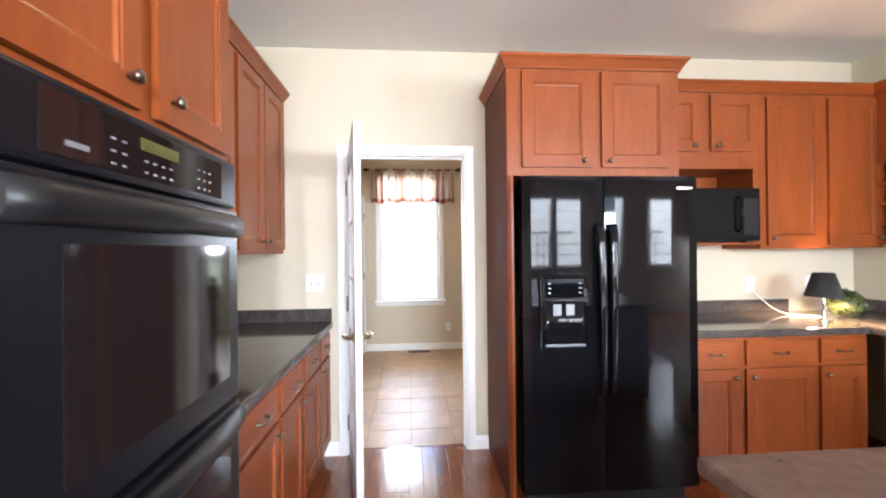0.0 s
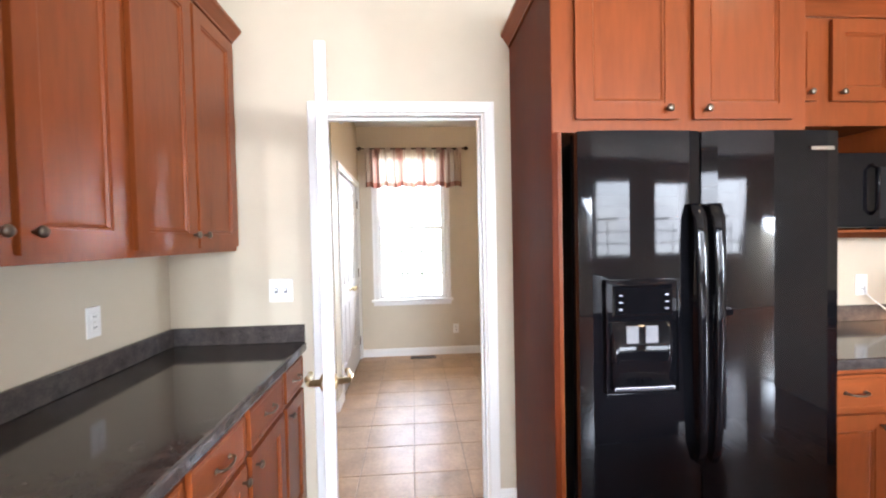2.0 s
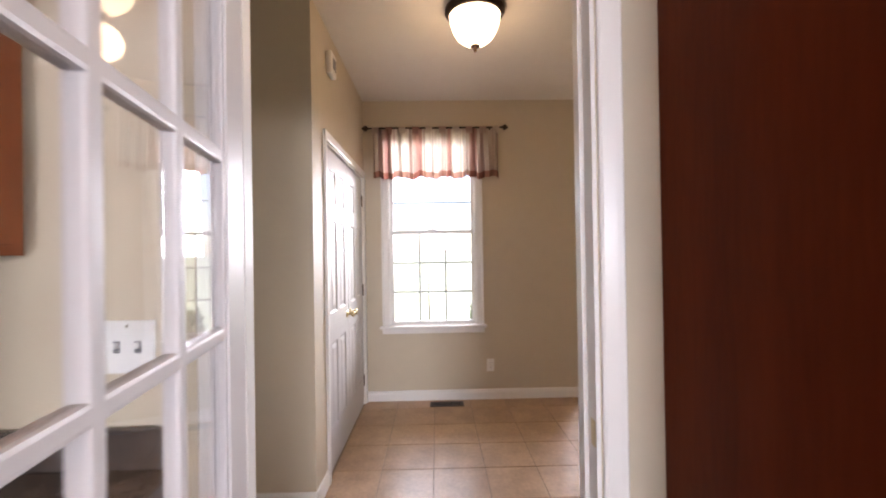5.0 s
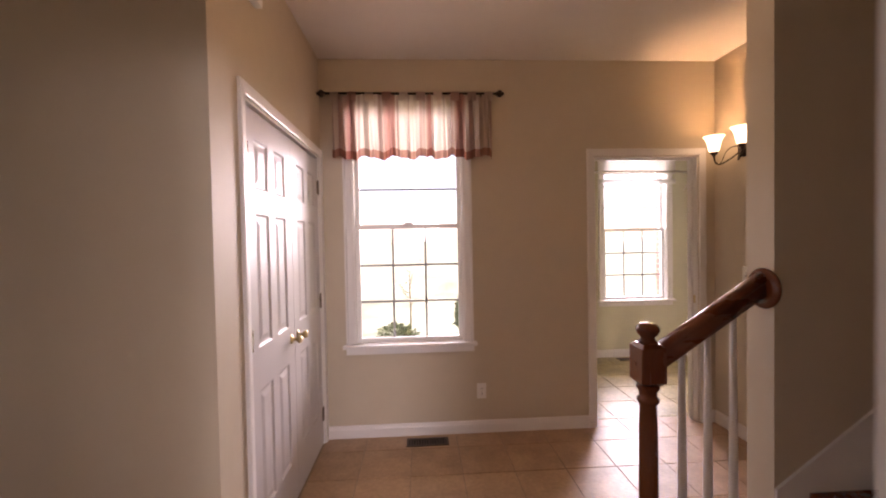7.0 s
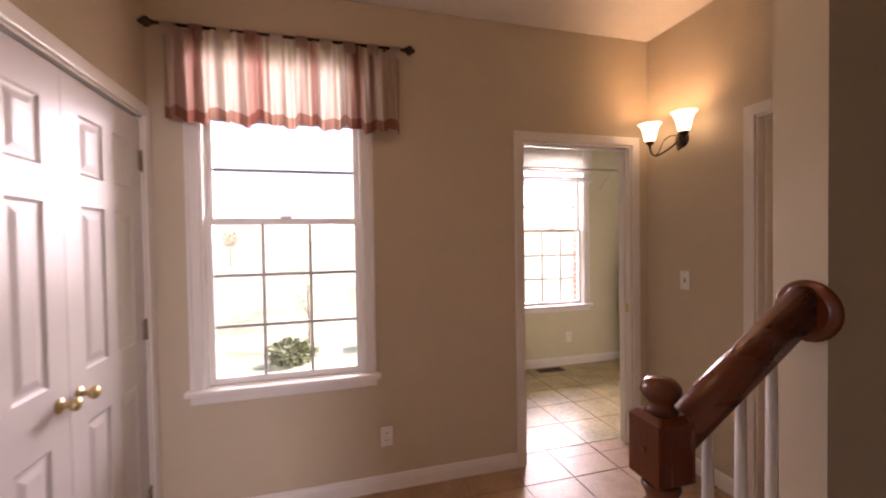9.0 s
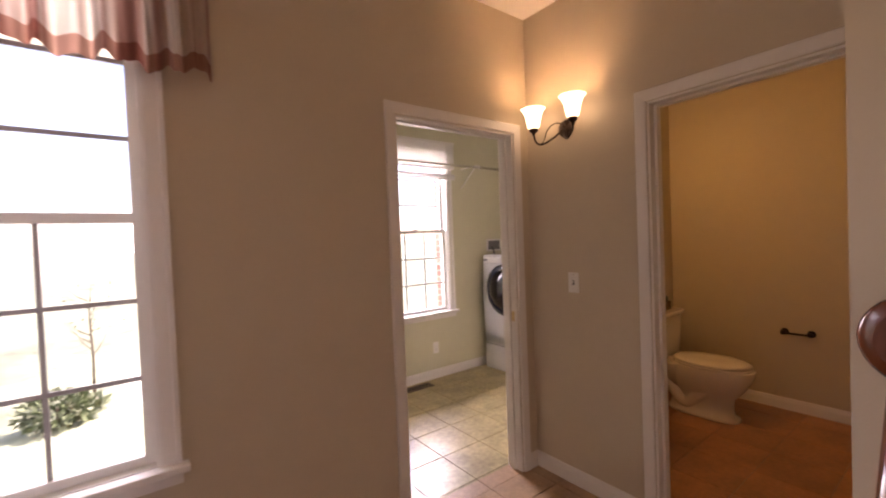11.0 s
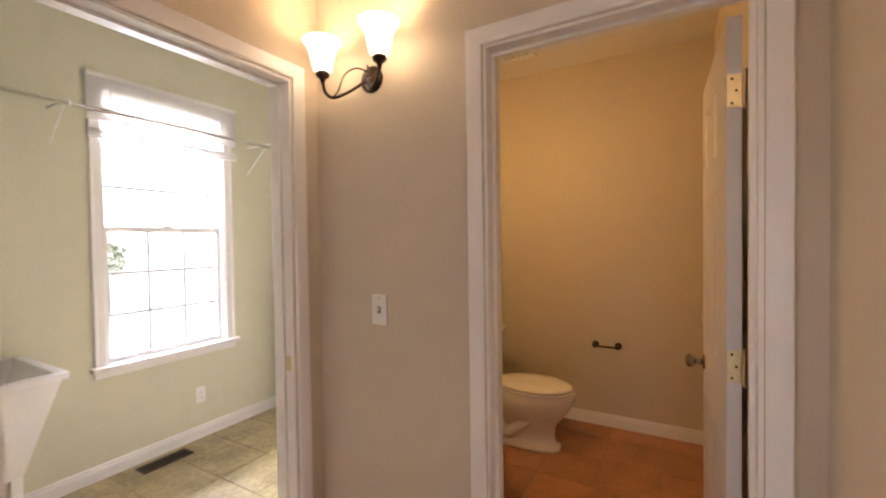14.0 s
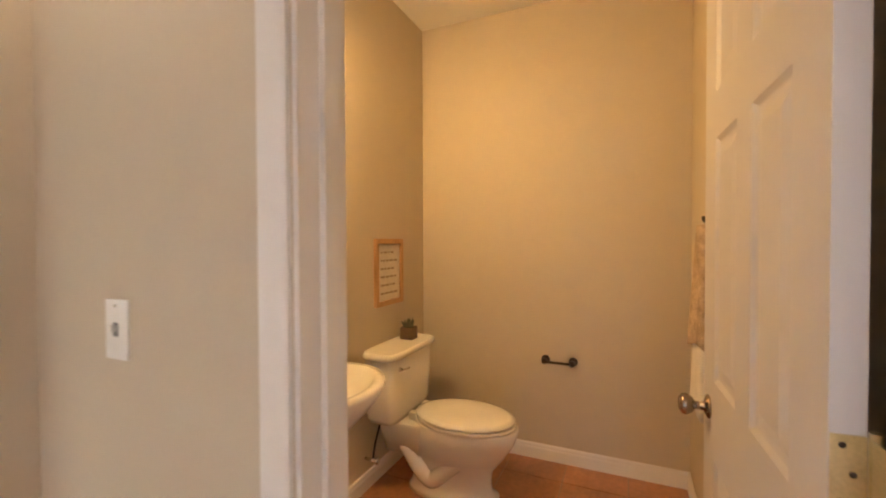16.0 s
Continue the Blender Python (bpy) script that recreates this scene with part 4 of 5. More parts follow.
for z in (0.22, 1.05, 1.81):
    bm = box(-0.0022, -0.0004, -0.034, -0.001, z - 0.045, z + 0.045)
    box(-0.036, -0.0022, -0.037, -0.035, z - 0.045, z + 0.045, bm=bm)
    lathe([(0.0065, z - 0.052), (0.0065, z + 0.052)], 10, bm, (-0.006, -0.040, 0))
    hg = part("hinge", bm, BRASS, t, "brass butt hinge")
    for zz, yy in ((-0.033, -0.012), (0.0, -0.022), (0.033, -0.012)):
        part("screw", lathe([(0.0038, -0.0024), (0.0034, -0.0034), (0.001, -0.0036)], 10, at=(0, yy, z + zz), axis="x"), BRONZE, hg)
part("strike_plate", box(0.0, 0.028, -0.0015, -0.0003, -0.03, 0.03), BRASS, bpy.data.objects["door_frame_laundry"], m=pose(LD[1] - LD[0] - 0.0105, 0.02, 0.95, 0, 0, 90))
part("strike_plate", box(0.0, 0.028, -0.0015, -0.0003, -0.03, 0.03), BRASS, bpy.data.objects["door_frame_kitchen"], m=pose(KD[1] - KD[0] - 0.0105, 0.006, 0.95, 0, 0, 90))

# ---- stairs ----
NR = 9
RUN, RISE, SX = 0.255, 0.186, 1.665
t = thing("staircase", moved(0, 0, 0), "straight carpet-brown wooden staircase rising between walls", "stairs", kind="structure")
for i in range(NR):
    x = SX + i * RUN
    part("riser", box(x, x + 0.016, YK2 + 0.012, YA - 0.012, RISE * i, RISE * (i + 1) - 0.0265), WHITE, t)
    part("tread", box(x - 0.026, x + RUN + 0.014, YK2 + 0.012, YA - 0.012 if x > 1.99 else YA2 - 0.02, RISE * (i + 1) - 0.026, RISE * (i + 1), 0.006), CLOSETM, t)
    if x < 2.0:
        part("stringer", box(x + 0.001, min(x + RUN, 2.034), YA2 - 0.045, YA2 - 0.03, 0, RISE * (i + 1) - 0.0265), WHITE, t)
part("landing", box(SX + NR * RUN + 0.015, 5.279, YK2 + 0.001, YA - 0.001, RISE * NR - 0.026, RISE * NR), CLOSETM, t)
for y in (YA - 0.0115, YK2 + 0.0005):
    x0 = 2.036 if y > 5 else SX
    za = (x0 - SX) / RUN * RISE
    pts = [(x0, 0.0), (x0, za + 0.30), (4.0, (4.0 - SX) / RUN * RISE + 0.30), (4.0, 0.0)]
    part("skirt_board", loft([[(x, y + dy, z) for x, z in pts] for dy in (0, 0.011)], smooth=False), WHITE, t)

NWX, NWY = 1.604, 5.324
t = thing("newel_post", moved(NWX, NWY), "dark cherry-stained turned wooden newel post with rounded cap", "newel post")
part("lower_block", box(-0.042, 0.042, -0.042, 0.042, 0, 0.24, 0.004), CLOSETM, t)
part("shaft", lathe([(0.038, 0.2405), (0.042, 0.25), (0.030, 0.265), (0.034, 0.285), (0.027, 0.30), (0.030, 0.42), (0.032, 0.55), (0.030, 0.80), (0.028, 0.872), (0.036, 0.882), (0.036, 0.892), (0.028, 0.900), (0.030, 0.917), (0.038, 0.932), (0.034, 0.9415)], 24), CLOSETM, t)
bm = box(-0.043, 0.043, -0.043, 0.043, 0.942, 1.083)
vert = [e for e in bm.edges if abs(e.verts[0].co.z - e.verts[1].co.z) > 0.1]
bmesh.ops.bevel(bm, geom=vert, offset=0.003, segments=2, affect="EDGES")
top = [e for e in bm.edges if abs(e.verts[0].co.z - e.verts[1].co.z) < 0.01]
bmesh.ops.bevel(bm, geom=top, offset=0.012, segments=1, affect="EDGES")
part("rail_block", bm, CLOSETM, t)
part("cap", lathe([(0.032, 1.0835), (0.027, 1.091), (0.022, 1.101), (0.032, 1.111), (0.038, 1.123), (0.037, 1.135), (0.028, 1.146), (0.012, 1.151), (0.002, 1.152)], 24), CLOSETM, t)
part("plug", lathe([(0.008, 0.0), (0.008, 0.003), (0.004, 0.005)], 12, at=(-0.043, 0, 1.012), axis="x"), CLOSETM, t)
bpy.data.objects["plug"].matrix_basis = pose(-0.004, 0, 0)

RAILP = [(-0.028, -0.026), (-0.030, -0.004), (-0.024, 0.010), (-0.030, 0.020), (-0.024, 0.036), (-0.008, 0.043), (0.008, 0.043), (0.024, 0.036), (0.030, 0.020), (0.024, 0.010), (0.030, -0.004), (0.028, -0.026)]
RA, RB = Vector((1.644, NWY, 1.030)), Vector((2.016, 5.338, 1.262))
t = thing("handrail", moved(0, 0), "cherry-stained sloping wooden handrail ending in a round rosette", "handrail")
part("rail", loft([[(p.x, p.y + a, p.z + b * 1.2) for a, b in RAILP] for p in (RA, RB)], smooth=True), RAILM, t)
part("rosette", lathe([(0.070, 0.0), (0.072, -0.006), (0.066, -0.013), (0.058, -0.015), (0.052, -0.019)], 28, at=(2.0345, 5.338, 1.256), axis="x"), CLOSETM, t, "round stained wooden rosette")
for x in (1.726, 1.821, 1.916):
    z0 = RISE * (1 + math.floor((x - SX + 0.0) / RUN))
    zr = RA.z + (RB.z - RA.z) * (x - RA.x) / (RB.x - RA.x) - 0.036
    t = thing("baluster", moved(x, RA.y + (RB.y - RA.y) * (x - RA.x) / (RB.x - RA.x), z0), "slender white-painted wooden stair baluster", "baluster", "white stair balusters")
    h = zr - z0
    part("square_foot", box(-0.016, 0.016, -0.016, 0.016, 0, 0.16, 0.002), WHITE, t)
    part("turned_shaft", lathe([(0.015, 0.1605), (0.019, 0.168), (0.012, 0.18), (0.016, 0.21), (0.0155, 0.30), (0.012, h * 0.75), (0.010, h)], 14), WHITE, t)

# ---- hall fixtures ----
t = thing("ceiling_light", moved(1.03, 5.55, CH), "flush alabaster glass dome ceiling light with bronze ring, lit", "ceiling light")
part("ring", lathe([(0.150, -0.0005), (0.170, -0.012), (0.172, -0.030), (0.160, -0.046), (0.150, -0.056), (0.146, -0.050)], 40), BRONZE, t)
part("glass_dome", lathe([(0.146, -0.0515), (0.142, -0.085), (0.128, -0.130), (0.105, -0.170), (0.070, -0.200), (0.030, -0.215), (0.010, -0.218)], 40), LIT_DOME, t, "glowing alabaster glass bowl")
part("finial", lathe([(0.026, -0.2185), (0.028, -0.226), (0.016, -0.234), (0.008, -0.238), (0.010, -0.246), (0.006, -0.254), (0.002, -0.257)], 18), BRONZE, t)
lamp("ceiling_light_bulb", "POINT", (1.03, 5.55, CH - 0.36), None, 0.38, WARM, 0.09)

t = thing("wall_sconce", moved(XE, 6.715, 2.03, -90), "bronze two-arm wall sconce with lit frosted glass cups", "wall lamp")
part("back_plate", lathe([(0.050, 0), (0.050, 0.006), (0.040, 0.014), (0.020, 0.020), (0.010, 0.030)], 24, axis="y", at=(0.0, -0.0005, 0)), BRONZE, t)
for sx in (-1, 1):
    x = 0.131 * sx
    arm = tube(curve_pts([(0, -0.025, -0.005), (0.035 * sx, -0.075, -0.055), (0.085 * sx, -0.115, -0.085), (0.120 * sx, -0.124, -0.060), (x, -0.124, -0.012)], 6), 0.0055, 8)
    part("arm", arm, BRONZE, t, "curved bronze arm")
    scr = tube(curve_pts([(0, -0.022, 0.020), (0.025 * sx, -0.060, 0.028), (0.055 * sx, -0.090, 0.000), (0.075 * sx, -0.105, -0.060), (0.088 * sx, -0.115, -0.082)], 5), 0.0030, 6)
    part("scroll", scr, BRONZE, t)
    part("cup_holder", lathe([(0.006, -0.030), (0.010, -0.012), (0.020, -0.006), (0.026, 0.004), (0.024, 0.012)], 20, at=(x, -0.124, 0)), BRONZE, t)
    prof = [(0.024, 0.0125), (0.032, 0.020), (0.038, 0.045), (0.046, 0.085), (0.060, 0.115), (0.070, 0.124), (0.066, 0.124), (0.056, 0.112), (0.042, 0.082), (0.034, 0.045), (0.026, 0.022)]
    part("glass_cup", lathe(prof, 28, at=(x, -0.124, 0)), LIT_CUP, t, "glowing frosted glass cup")
for y in (6.584, 6.846):
    lamp("sconce_bulb", "POINT", (XE - 0.124, y, 2.068), None, 0.29, WARM, 0.02)

t = thing("door_chime", moved(XC, 5.78, 2.47, 90), "small white plastic door chime box on the wall", "chime")
part("cover", box(-0.065, 0.065, -0.040, -0.0005, 0, 0.14, 0.014), PLASTIC, t)
part("grille", box(-0.04, 0.04, -0.0415, -0.0402, 0.035, 0.105, 0.0005), GREY, t)


def floor_vent(m, w, d, label):
    t = thing("floor_vent", m, label, "floor vent")
    part("pan", box(-w / 2, w / 2, -d / 2, d / 2, 0.0005, 0.002), DARKHOLE, t)
    bm = bmesh.new()
    for a in ((-w / 2, w / 2, -d / 2, -d / 2 + 0.018), (-w / 2, w / 2, d / 2 - 0.018, d / 2), (-w / 2, -w / 2 + 0.018, -d / 2 + 0.018, d / 2 - 0.018), (w / 2 - 0.018, w / 2, -d / 2 + 0.018, d / 2 - 0.018)):
        box(a[0], a[1], a[2], a[3], 0.002, 0.006, bm=bm)
    part("rim", bm, VENTM, t)
    n = 14
    for i in range(n):
        x = -w / 2 + 0.02 + (w - 0.04) * (i + 0.5) / n
        part("slat", box(x - 0.004, x + 0.004, -d / 2 + 0.018, d / 2 - 0.018, 0.002, 0.005), VENTM, t)
    return t


floor_vent(moved(0.865, 6.885, 0.0005), 0.30, 0.115, "brown metal floor vent in the tiles below the window")
floor_vent(moved(3.28, 8.64, 0.0005), 0.30, 0.115, "brown metal floor vent in the laundry tiles")


# valance on its rod
def valance_material():
    m = bpy.data.materials.new("striped_valance_cloth")
    m.use_nodes = True
    n, l = m.node_tree.nodes, m.node_tree.links
    b = n["Principled BSDF"]
    uv = n.new("ShaderNodeUVMap")
    sep = n.new("ShaderNodeSeparateXYZ")
    l.new(uv.outputs[0], sep.inputs[0])
    mul = n.new("ShaderNodeMath")
    mul.operation, mul.inputs[1].default_value = "MULTIPLY", 4.4
    wob = n.new("ShaderNodeTexNoise")
    wob.noise_dimensions = "1D"
    wob.inputs["Scale"].default_value = 6.0
    l.new(sep.outputs[0], wob.inputs["W"])
    add = n.new("ShaderNodeMath")
    add.operation, add.inputs[1].default_value = "MULTIPLY_ADD", 0.22
    l.new(wob.outputs[0], add.inputs[0])
    l.new(sep.outputs[0], add.inputs[2])
    l.new(add.outputs[0], mul.inputs[0])
    fr = n.new("ShaderNodeMath")
    fr.operation = "FRACT"
    l.new(mul.outputs[0], fr.inputs[0])
    ramp = n.new("ShaderNodeValToRGB")
    ramp.color_ramp.interpolation = "EASE"
    rose, line, cream, tan = (0.38, 0.20, 0.165), (0.46, 0.32, 0.28), (0.62, 0.53, 0.46), (0.52, 0.41, 0.355)
    els = [(0.0, rose), (0.12, rose), (0.17, cream), (0.22, line), (0.27, cream), (0.50, cream), (0.55, tan), (0.60, cream), (0.78, cream), (0.84, line), (0.89, tan), (0.97, rose)]
    ramp.color_ramp.elements[0].position, ramp.color_ramp.elements[0].color = els[0][0], (*els[0][1], 1)
    ramp.color_ramp.elements[1].position, ramp.color_ramp.elements[1].color = els[1][0], (*els[1][1], 1)
    for p, c in els[2:]:
        ramp.color_ramp.elements.new(p).color = (*c, 1)
    l.new(fr.outputs[0], ramp.inputs[0])
    hem = n.new("ShaderNodeMath")
    hem.operation, hem.inputs[1].default_value = "LESS_THAN", 0.13
    l.new(sep.outputs[1], hem.inputs[0])
    mx = n.new("ShaderNodeMixRGB")
    mx.blend_type = "MULTIPLY"
    mx.inputs[2].default_value = (0.62, 0.40, 0.35, 1)
    l.new(hem.outputs[0], mx.inputs[0])
    l.new(ramp.outputs[0], mx.inputs[1])
    l.new(mx.outputs[0], b.inputs["Base Color"])
    b.inputs["Roughness"].default_value = 0.9
    tr = n.new("ShaderNodeBsdfTranslucent")
    l.new(mx.outputs[0], tr.inputs[0])
    ms = n.new("ShaderNodeMixShader")
    ms.inputs[0].default_value = 0.72
    l.new(b.outputs[0], ms.inputs[1])
    l.new(tr.outputs[0], ms.inputs[2])
    l.new(ms.outputs[0], n["Material Output"].inputs[0])
    return m


CLOTH = valance_material()
VX0, VX1, VZ0, VZ1, VY = 0.238, 1.368, 2.028, 2.485, 6.905


def valance_wave(u, v):
    a = 0.5 + 0.5 * (1 - v)
    return 0.034 * a * math.sin(2 * math.pi * 13 * u + 2.0 * math.sin(9 * u)) + 0.013 * math.sin(2 * math.pi * 27 * u + 2 * v + 2 * math.sin(14 * u)) * a


bm = bmesh.new()
uvl = bm.loops.layers.uv.new("UVMap")
NU, NV = 220, 12
grid = []
for k in range(NV + 1):
    v = k / NV
    row = []
    for i in range(NU + 1):
        u = i / NU
        sag = 0.012 * math.sin(2 * math.pi * 5.5 * u + 0.6) * (1 - v)
        row.append(bm.verts.new((VX0 + (VX1 - VX0) * u, VY + valance_wave(u, v), VZ0 + sag + (VZ1 - 0.016 - VZ0) * v)))
    grid.append(row)
for k in range(NV):
    for i in range(NU):
        f = bm.faces.new((grid[k][i], grid[k][i + 1], grid[k + 1][i + 1], grid[k + 1][i]))
        f.smooth = True
        for lp, (a, b2) in zip(f.loops, ((i, k), (i + 1, k), (i + 1, k + 1), (i, k + 1))):
            lp[uvl].uv = (a / NU, b2 / NV)
t = thing("valance", moved(0, 0), "striped rose and cream tab-top valance gathered on a rod", "curtain")
part("cloth", bm, CLOTH, t)
for i in range(10):
    u = 0.02 + i * 0.1065
    x = VX0 + (VX1 - VX0) * u
    bm = bmesh.new()
    uvl = bm.loops.layers.uv.new("UVMap")
    ring = [(VY + 0.016, VZ1 - 0.06), (VY + 0.015, VZ1 - 0.01), (VY + 0.006, VZ1 + 0.006), (VY - 0.006, VZ1 + 0.006), (VY - 0.015, VZ1 - 0.01), (VY - 0.016, VZ1 - 0.06)]
    a = [bm.verts.new((x - 0.030, y, z)) for y, z in ring]
    b = [bm.verts.new((x + 0.030, y, z)) for y, z in ring]
    for j in range(5):
        f = bm.faces.new((a[j], b[j], b[j + 1], a[j + 1]))
        for lp in f.loops:
            lp[uvl].uv = (u, 0.6)
    part("tab", bm, CLOTH, t)
t = thing("curtain_rod", moved(0, 0), "dark bronze curtain rod with knobbed finials above the window", "curtain rod")
part("rod", tube([(0.20, VY, VZ1 - 0.006), (1.395, VY, VZ1 - 0.006)], 0.008, 10), BRONZE, t)
for x, s in ((0.20, -1), (1.395, 1)):
    part("finial", lathe([(r, s * h) for r, h in ((0.009, 0), (0.014, 0.004), (0.012, 0.012), (0.022, 0.018), (0.026, 0.030), (0.022, 0.042), (0.012, 0.048), (0.014, 0.054), (0.006, 0.062))], 16, at=(x, VY, VZ1 - 0.006), axis="x"), BRONZE, t, "turned dark finial")
for x in (0.300, 1.290):
    part("bracket", tube([(x, YF - 0.001, VZ1 - 0.02), (x, VY, VZ1 - 0.018)], 0.007, 8), BRONZE, t)

# ---- laundry room ----
t = thing("washing_machine", moved(4.18, 8.66, 0.0, -90), "white front-loading washer on a pedestal drawer, dark round door", "washing machine")
part("pedestal", box(0, 0.69, 0.012, 0.76, 0.012, 0.275, 0.010), WASHER, t, "white pedestal drawer")
part("body", box(0, 0.69, 0.02, 0.77, 0.285, 1.25, 0.015), WASHER, t)
bm = loft([[(x, 0.0195 - (0.022 * math.sin(math.pi * min(1, max(0, (z - 0.30) / 0.93)))), z) for x, z in ((0.004, z), (0.345, z), (0.686, z))] + [(0.686, 0.0198, z), (0.004, 0.0198, z)] for z in [0.30 + 0.094 * i for i in range(11)]])
part("front_panel", bm, WASHER, t)
part("door_ring", lathe([(0.265, -0.001), (0.268, 0.014), (0.255, 0.026), (0.215, 0.030)], 44, at=(0.345, -0.002, 0.885), axis="y"), mat("navy_gloss_ring", (0.02, 0.024, 0.04), 0.12), t, "dark glossy round door")
part("door_glass", lathe([(0.21, 0.024), (0.19, 0.045), (0.12, 0.062), (0.02, 0.068)], 36, at=(0.345, -0.002, 0.885), axis="y"), OVGLASS, t)
part("door_latch", box(0.60, 0.62, -0.05, -0.012, 0.84, 0.93, 0.004), CHROME, t)
part("control_strip", box(0.03, 0.66, -0.004, 0.010, 1.165, 1.225, 0.004), PLASTIC, t)
part("maker_badge", box(0.03, 0.09, -0.0065, -0.0042, 1.185, 1.205), GREY, t, "small grey badge")
part("dial", lathe([(0.03, 0.0), (0.03, 0.016), (0.022, 0.02)], 20, at=(0.42, -0.004, 1.195), axis="y"), CHROME, t)
for x in (0.06, 0.63):
    for y in (0.07, 0.70):
        part("foot", lathe([(0.02, 0), (0.02, 0.0125)], 10, at=(x, y, 0)), BLACK_M, t)
t = thing("washer_outlet_box", moved(4.46, YL, 1.30), "white recessed washer hookup box with taps and hoses", "hookup box")
part("frame", box(-0.11, 0.11, -0.012, -0.0005, -0.02, 0.12, 0.003), PLASTIC, t)
part("recess", box(-0.09, 0.09, -0.0140, -0.0122, 0.0, 0.10), GREY, t)
part("hose", tube(curve_pts([(-0.04, -0.02, 0.04), (-0.05, -0.06, -0.02), (-0.04, -0.05, -0.12)], 5), 0.009, 8), GREY, t)

t = thing("utility_sink", moved(2.01, 8.18), "white plastic utility sink on legs with tapered tub", "sink")
bm = loft([[(x0, y0, z), (x1, y0, z), (x1, y1, z), (x0, y1, z)] for x0, x1, y0, y1, z in (
    (0.10, 0.50, 0.08, 0.50, 0.42), (0.0, 0.62, 0.0, 0.57, 0.84), (-0.02, 0.64, -0.02, 0.575, 0.84), (-0.02, 0.64, -0.02, 0.575, 0.87), (0.02, 0.60, 0.02, 0.55, 0.87), (0.12, 0.48, 0.10, 0.48, 0.46))], smooth=False)
bmesh.ops.transform(bm, matrix=Matrix.Translation((0, 0, -0.03)), verts=bm.verts)
part("tub", bm, PLASTIC, t)
for x in (0.12, 0.48):
    for y in (0.10, 0.47):
        part("leg", box(x - 0.02, x + 0.02, y - 0.02, y + 0.02, 0.0, 0.3895, 0.003), PLASTIC, t)
part("faucet", tube(curve_pts([(0.30, 0.53, 0.84), (0.30, 0.53, 1.00), (0.30, 0.46, 1.05), (0.30, 0.40, 1.01)], 5), 0.010, 8), CHROME, t)

t = thing("hanging_rod", moved(0, 0), "thin metal laundry hanging rod on wall brackets", "rod")
part("rod", tube([(2.001, 8.48, 2.165), (4.999, 8.48, 2.165)], 0.011, 10), CHROME, t)
for x in (2.785, 4.01):
    part("bracket", tube([(x, YL - 0.001, 2.19), (x, 8.48, 2.19), (x, 8.45, 2.17), (x, 8.47, 2.151)], 0.006, 6), PLASTIC, t)
    part("brace", tube([(x, 8.51, 2.185), (x, YL - 0.002, 1.985)], 0.005, 6), PLASTIC, t)

t = thing("window_blind", moved(2.945, YL - 0.0225, 0), "white mini-blind partly raised over the laundry window", "blind")
bw = 0.945
part("head_rail", box(0, bw, -0.032, -0.001, 2.425, 2.455, 0.003), WHITE, t)
for i in range(17):
    z = 2.415 - i * 0.0145
    part("slat", loft([[(x, -0.016 + a, z + b) for a, b in ((-0.010, 0.0100), (0.001, 0.0006), (0.010, -0.0100), (0.010, -0.0092), (0.001, 0.0014), (-0.010, 0.0108))] for x in (0.004, bw - 0.004)], smooth=False), WHITE, t)
for i in range(9):
    z = 2.115 - i * 0.0040
    part("stacked_slat", box(0.004, bw - 0.004, -0.029, -0.004, z, z + 0.0022), WHITE, t)
part("bottom_rail", box(0.002, bw - 0.002, -0.028, -0.005, 2.062, 2.078, 0.003), WHITE, t)
for x in (0.12, bw - 0.12):
    part("ladder_cord", tube([(x, -0.030, 2.425), (x, -0.030, 2.08)], 0.0012, 5), WHITE, t)

# ---- powder room ----
TXC = 4.63
t = thing("toilet", moved(TXC, 7.06, 0), "white porcelain two-piece toilet with lid down", "toilet")


def oval(cx, cy, rx, ry, z, n=32, p=1.0, back=None):
    pts = []
    for k in range(n):
        a = 2 * math.pi * k / n
        x, y = rx * math.copysign(abs(math.cos(a)) ** p, math.cos(a)), ry * math.copysign(abs(math.sin(a)) ** p, math.sin(a))
        if back is not None and y > back:
            y = back
        pts.append((cx + x, cy + y, z))
    return pts


part("bowl", loft([oval(0, -0.41, 0.110, 0.25, 0.0, p=0.75), oval(0, -0.41, 0.108, 0.248, 0.025, p=0.75), oval(0, -0.40, 0.088, 0.225, 0.045, p=0.8), oval(0, -0.40, 0.080, 0.220, 0.10, p=0.9), oval(0, -0.405, 0.088, 0.224, 0.16), oval(0, -0.425, 0.120, 0.245, 0.21), oval(0, -0.445, 0.152, 0.262, 0.26), oval(0, -0.465, 0.174, 0.277, 0.32), oval(0, -0.475, 0.182, 0.285, 0.385), oval(0, -0.475, 0.178, 0.28, 0.395)]), CERAMIC, t)
part("deck", loft([oval(0, -0.16, 0.10, 0.13, 0.20, p=0.5), oval(0, -0.16, 0.13, 0.15, 0.30, p=0.5), oval(0, -0.16, 0.155, 0.16, 0.375, p=0.5), oval(0, -0.16, 0.15, 0.155, 0.385, p=0.5)]), CERAMIC, t)
for sx in (-1, 1):
    part("trapway", tube(curve_pts([(0.060 * sx, -0.50, 0.235), (0.070 * sx, -0.40, 0.150), (0.066 * sx, -0.32, 0.085), (0.066 * sx, -0.25, 0.130), (0.075 * sx, -0.19, 0.225), (0.06 * sx, -0.13, 0.27)], 5), 0.046, 12), CERAMIC, t)
part("seat", loft([oval(0, -0.48, 0.186, 0.262, 0.396), oval(0, -0.48, 0.190, 0.268, 0.402), oval(0, -0.48, 0.190, 0.268, 0.410), oval(0, -0.48, 0.186, 0.262, 0.414)]), CERAMIC, t)
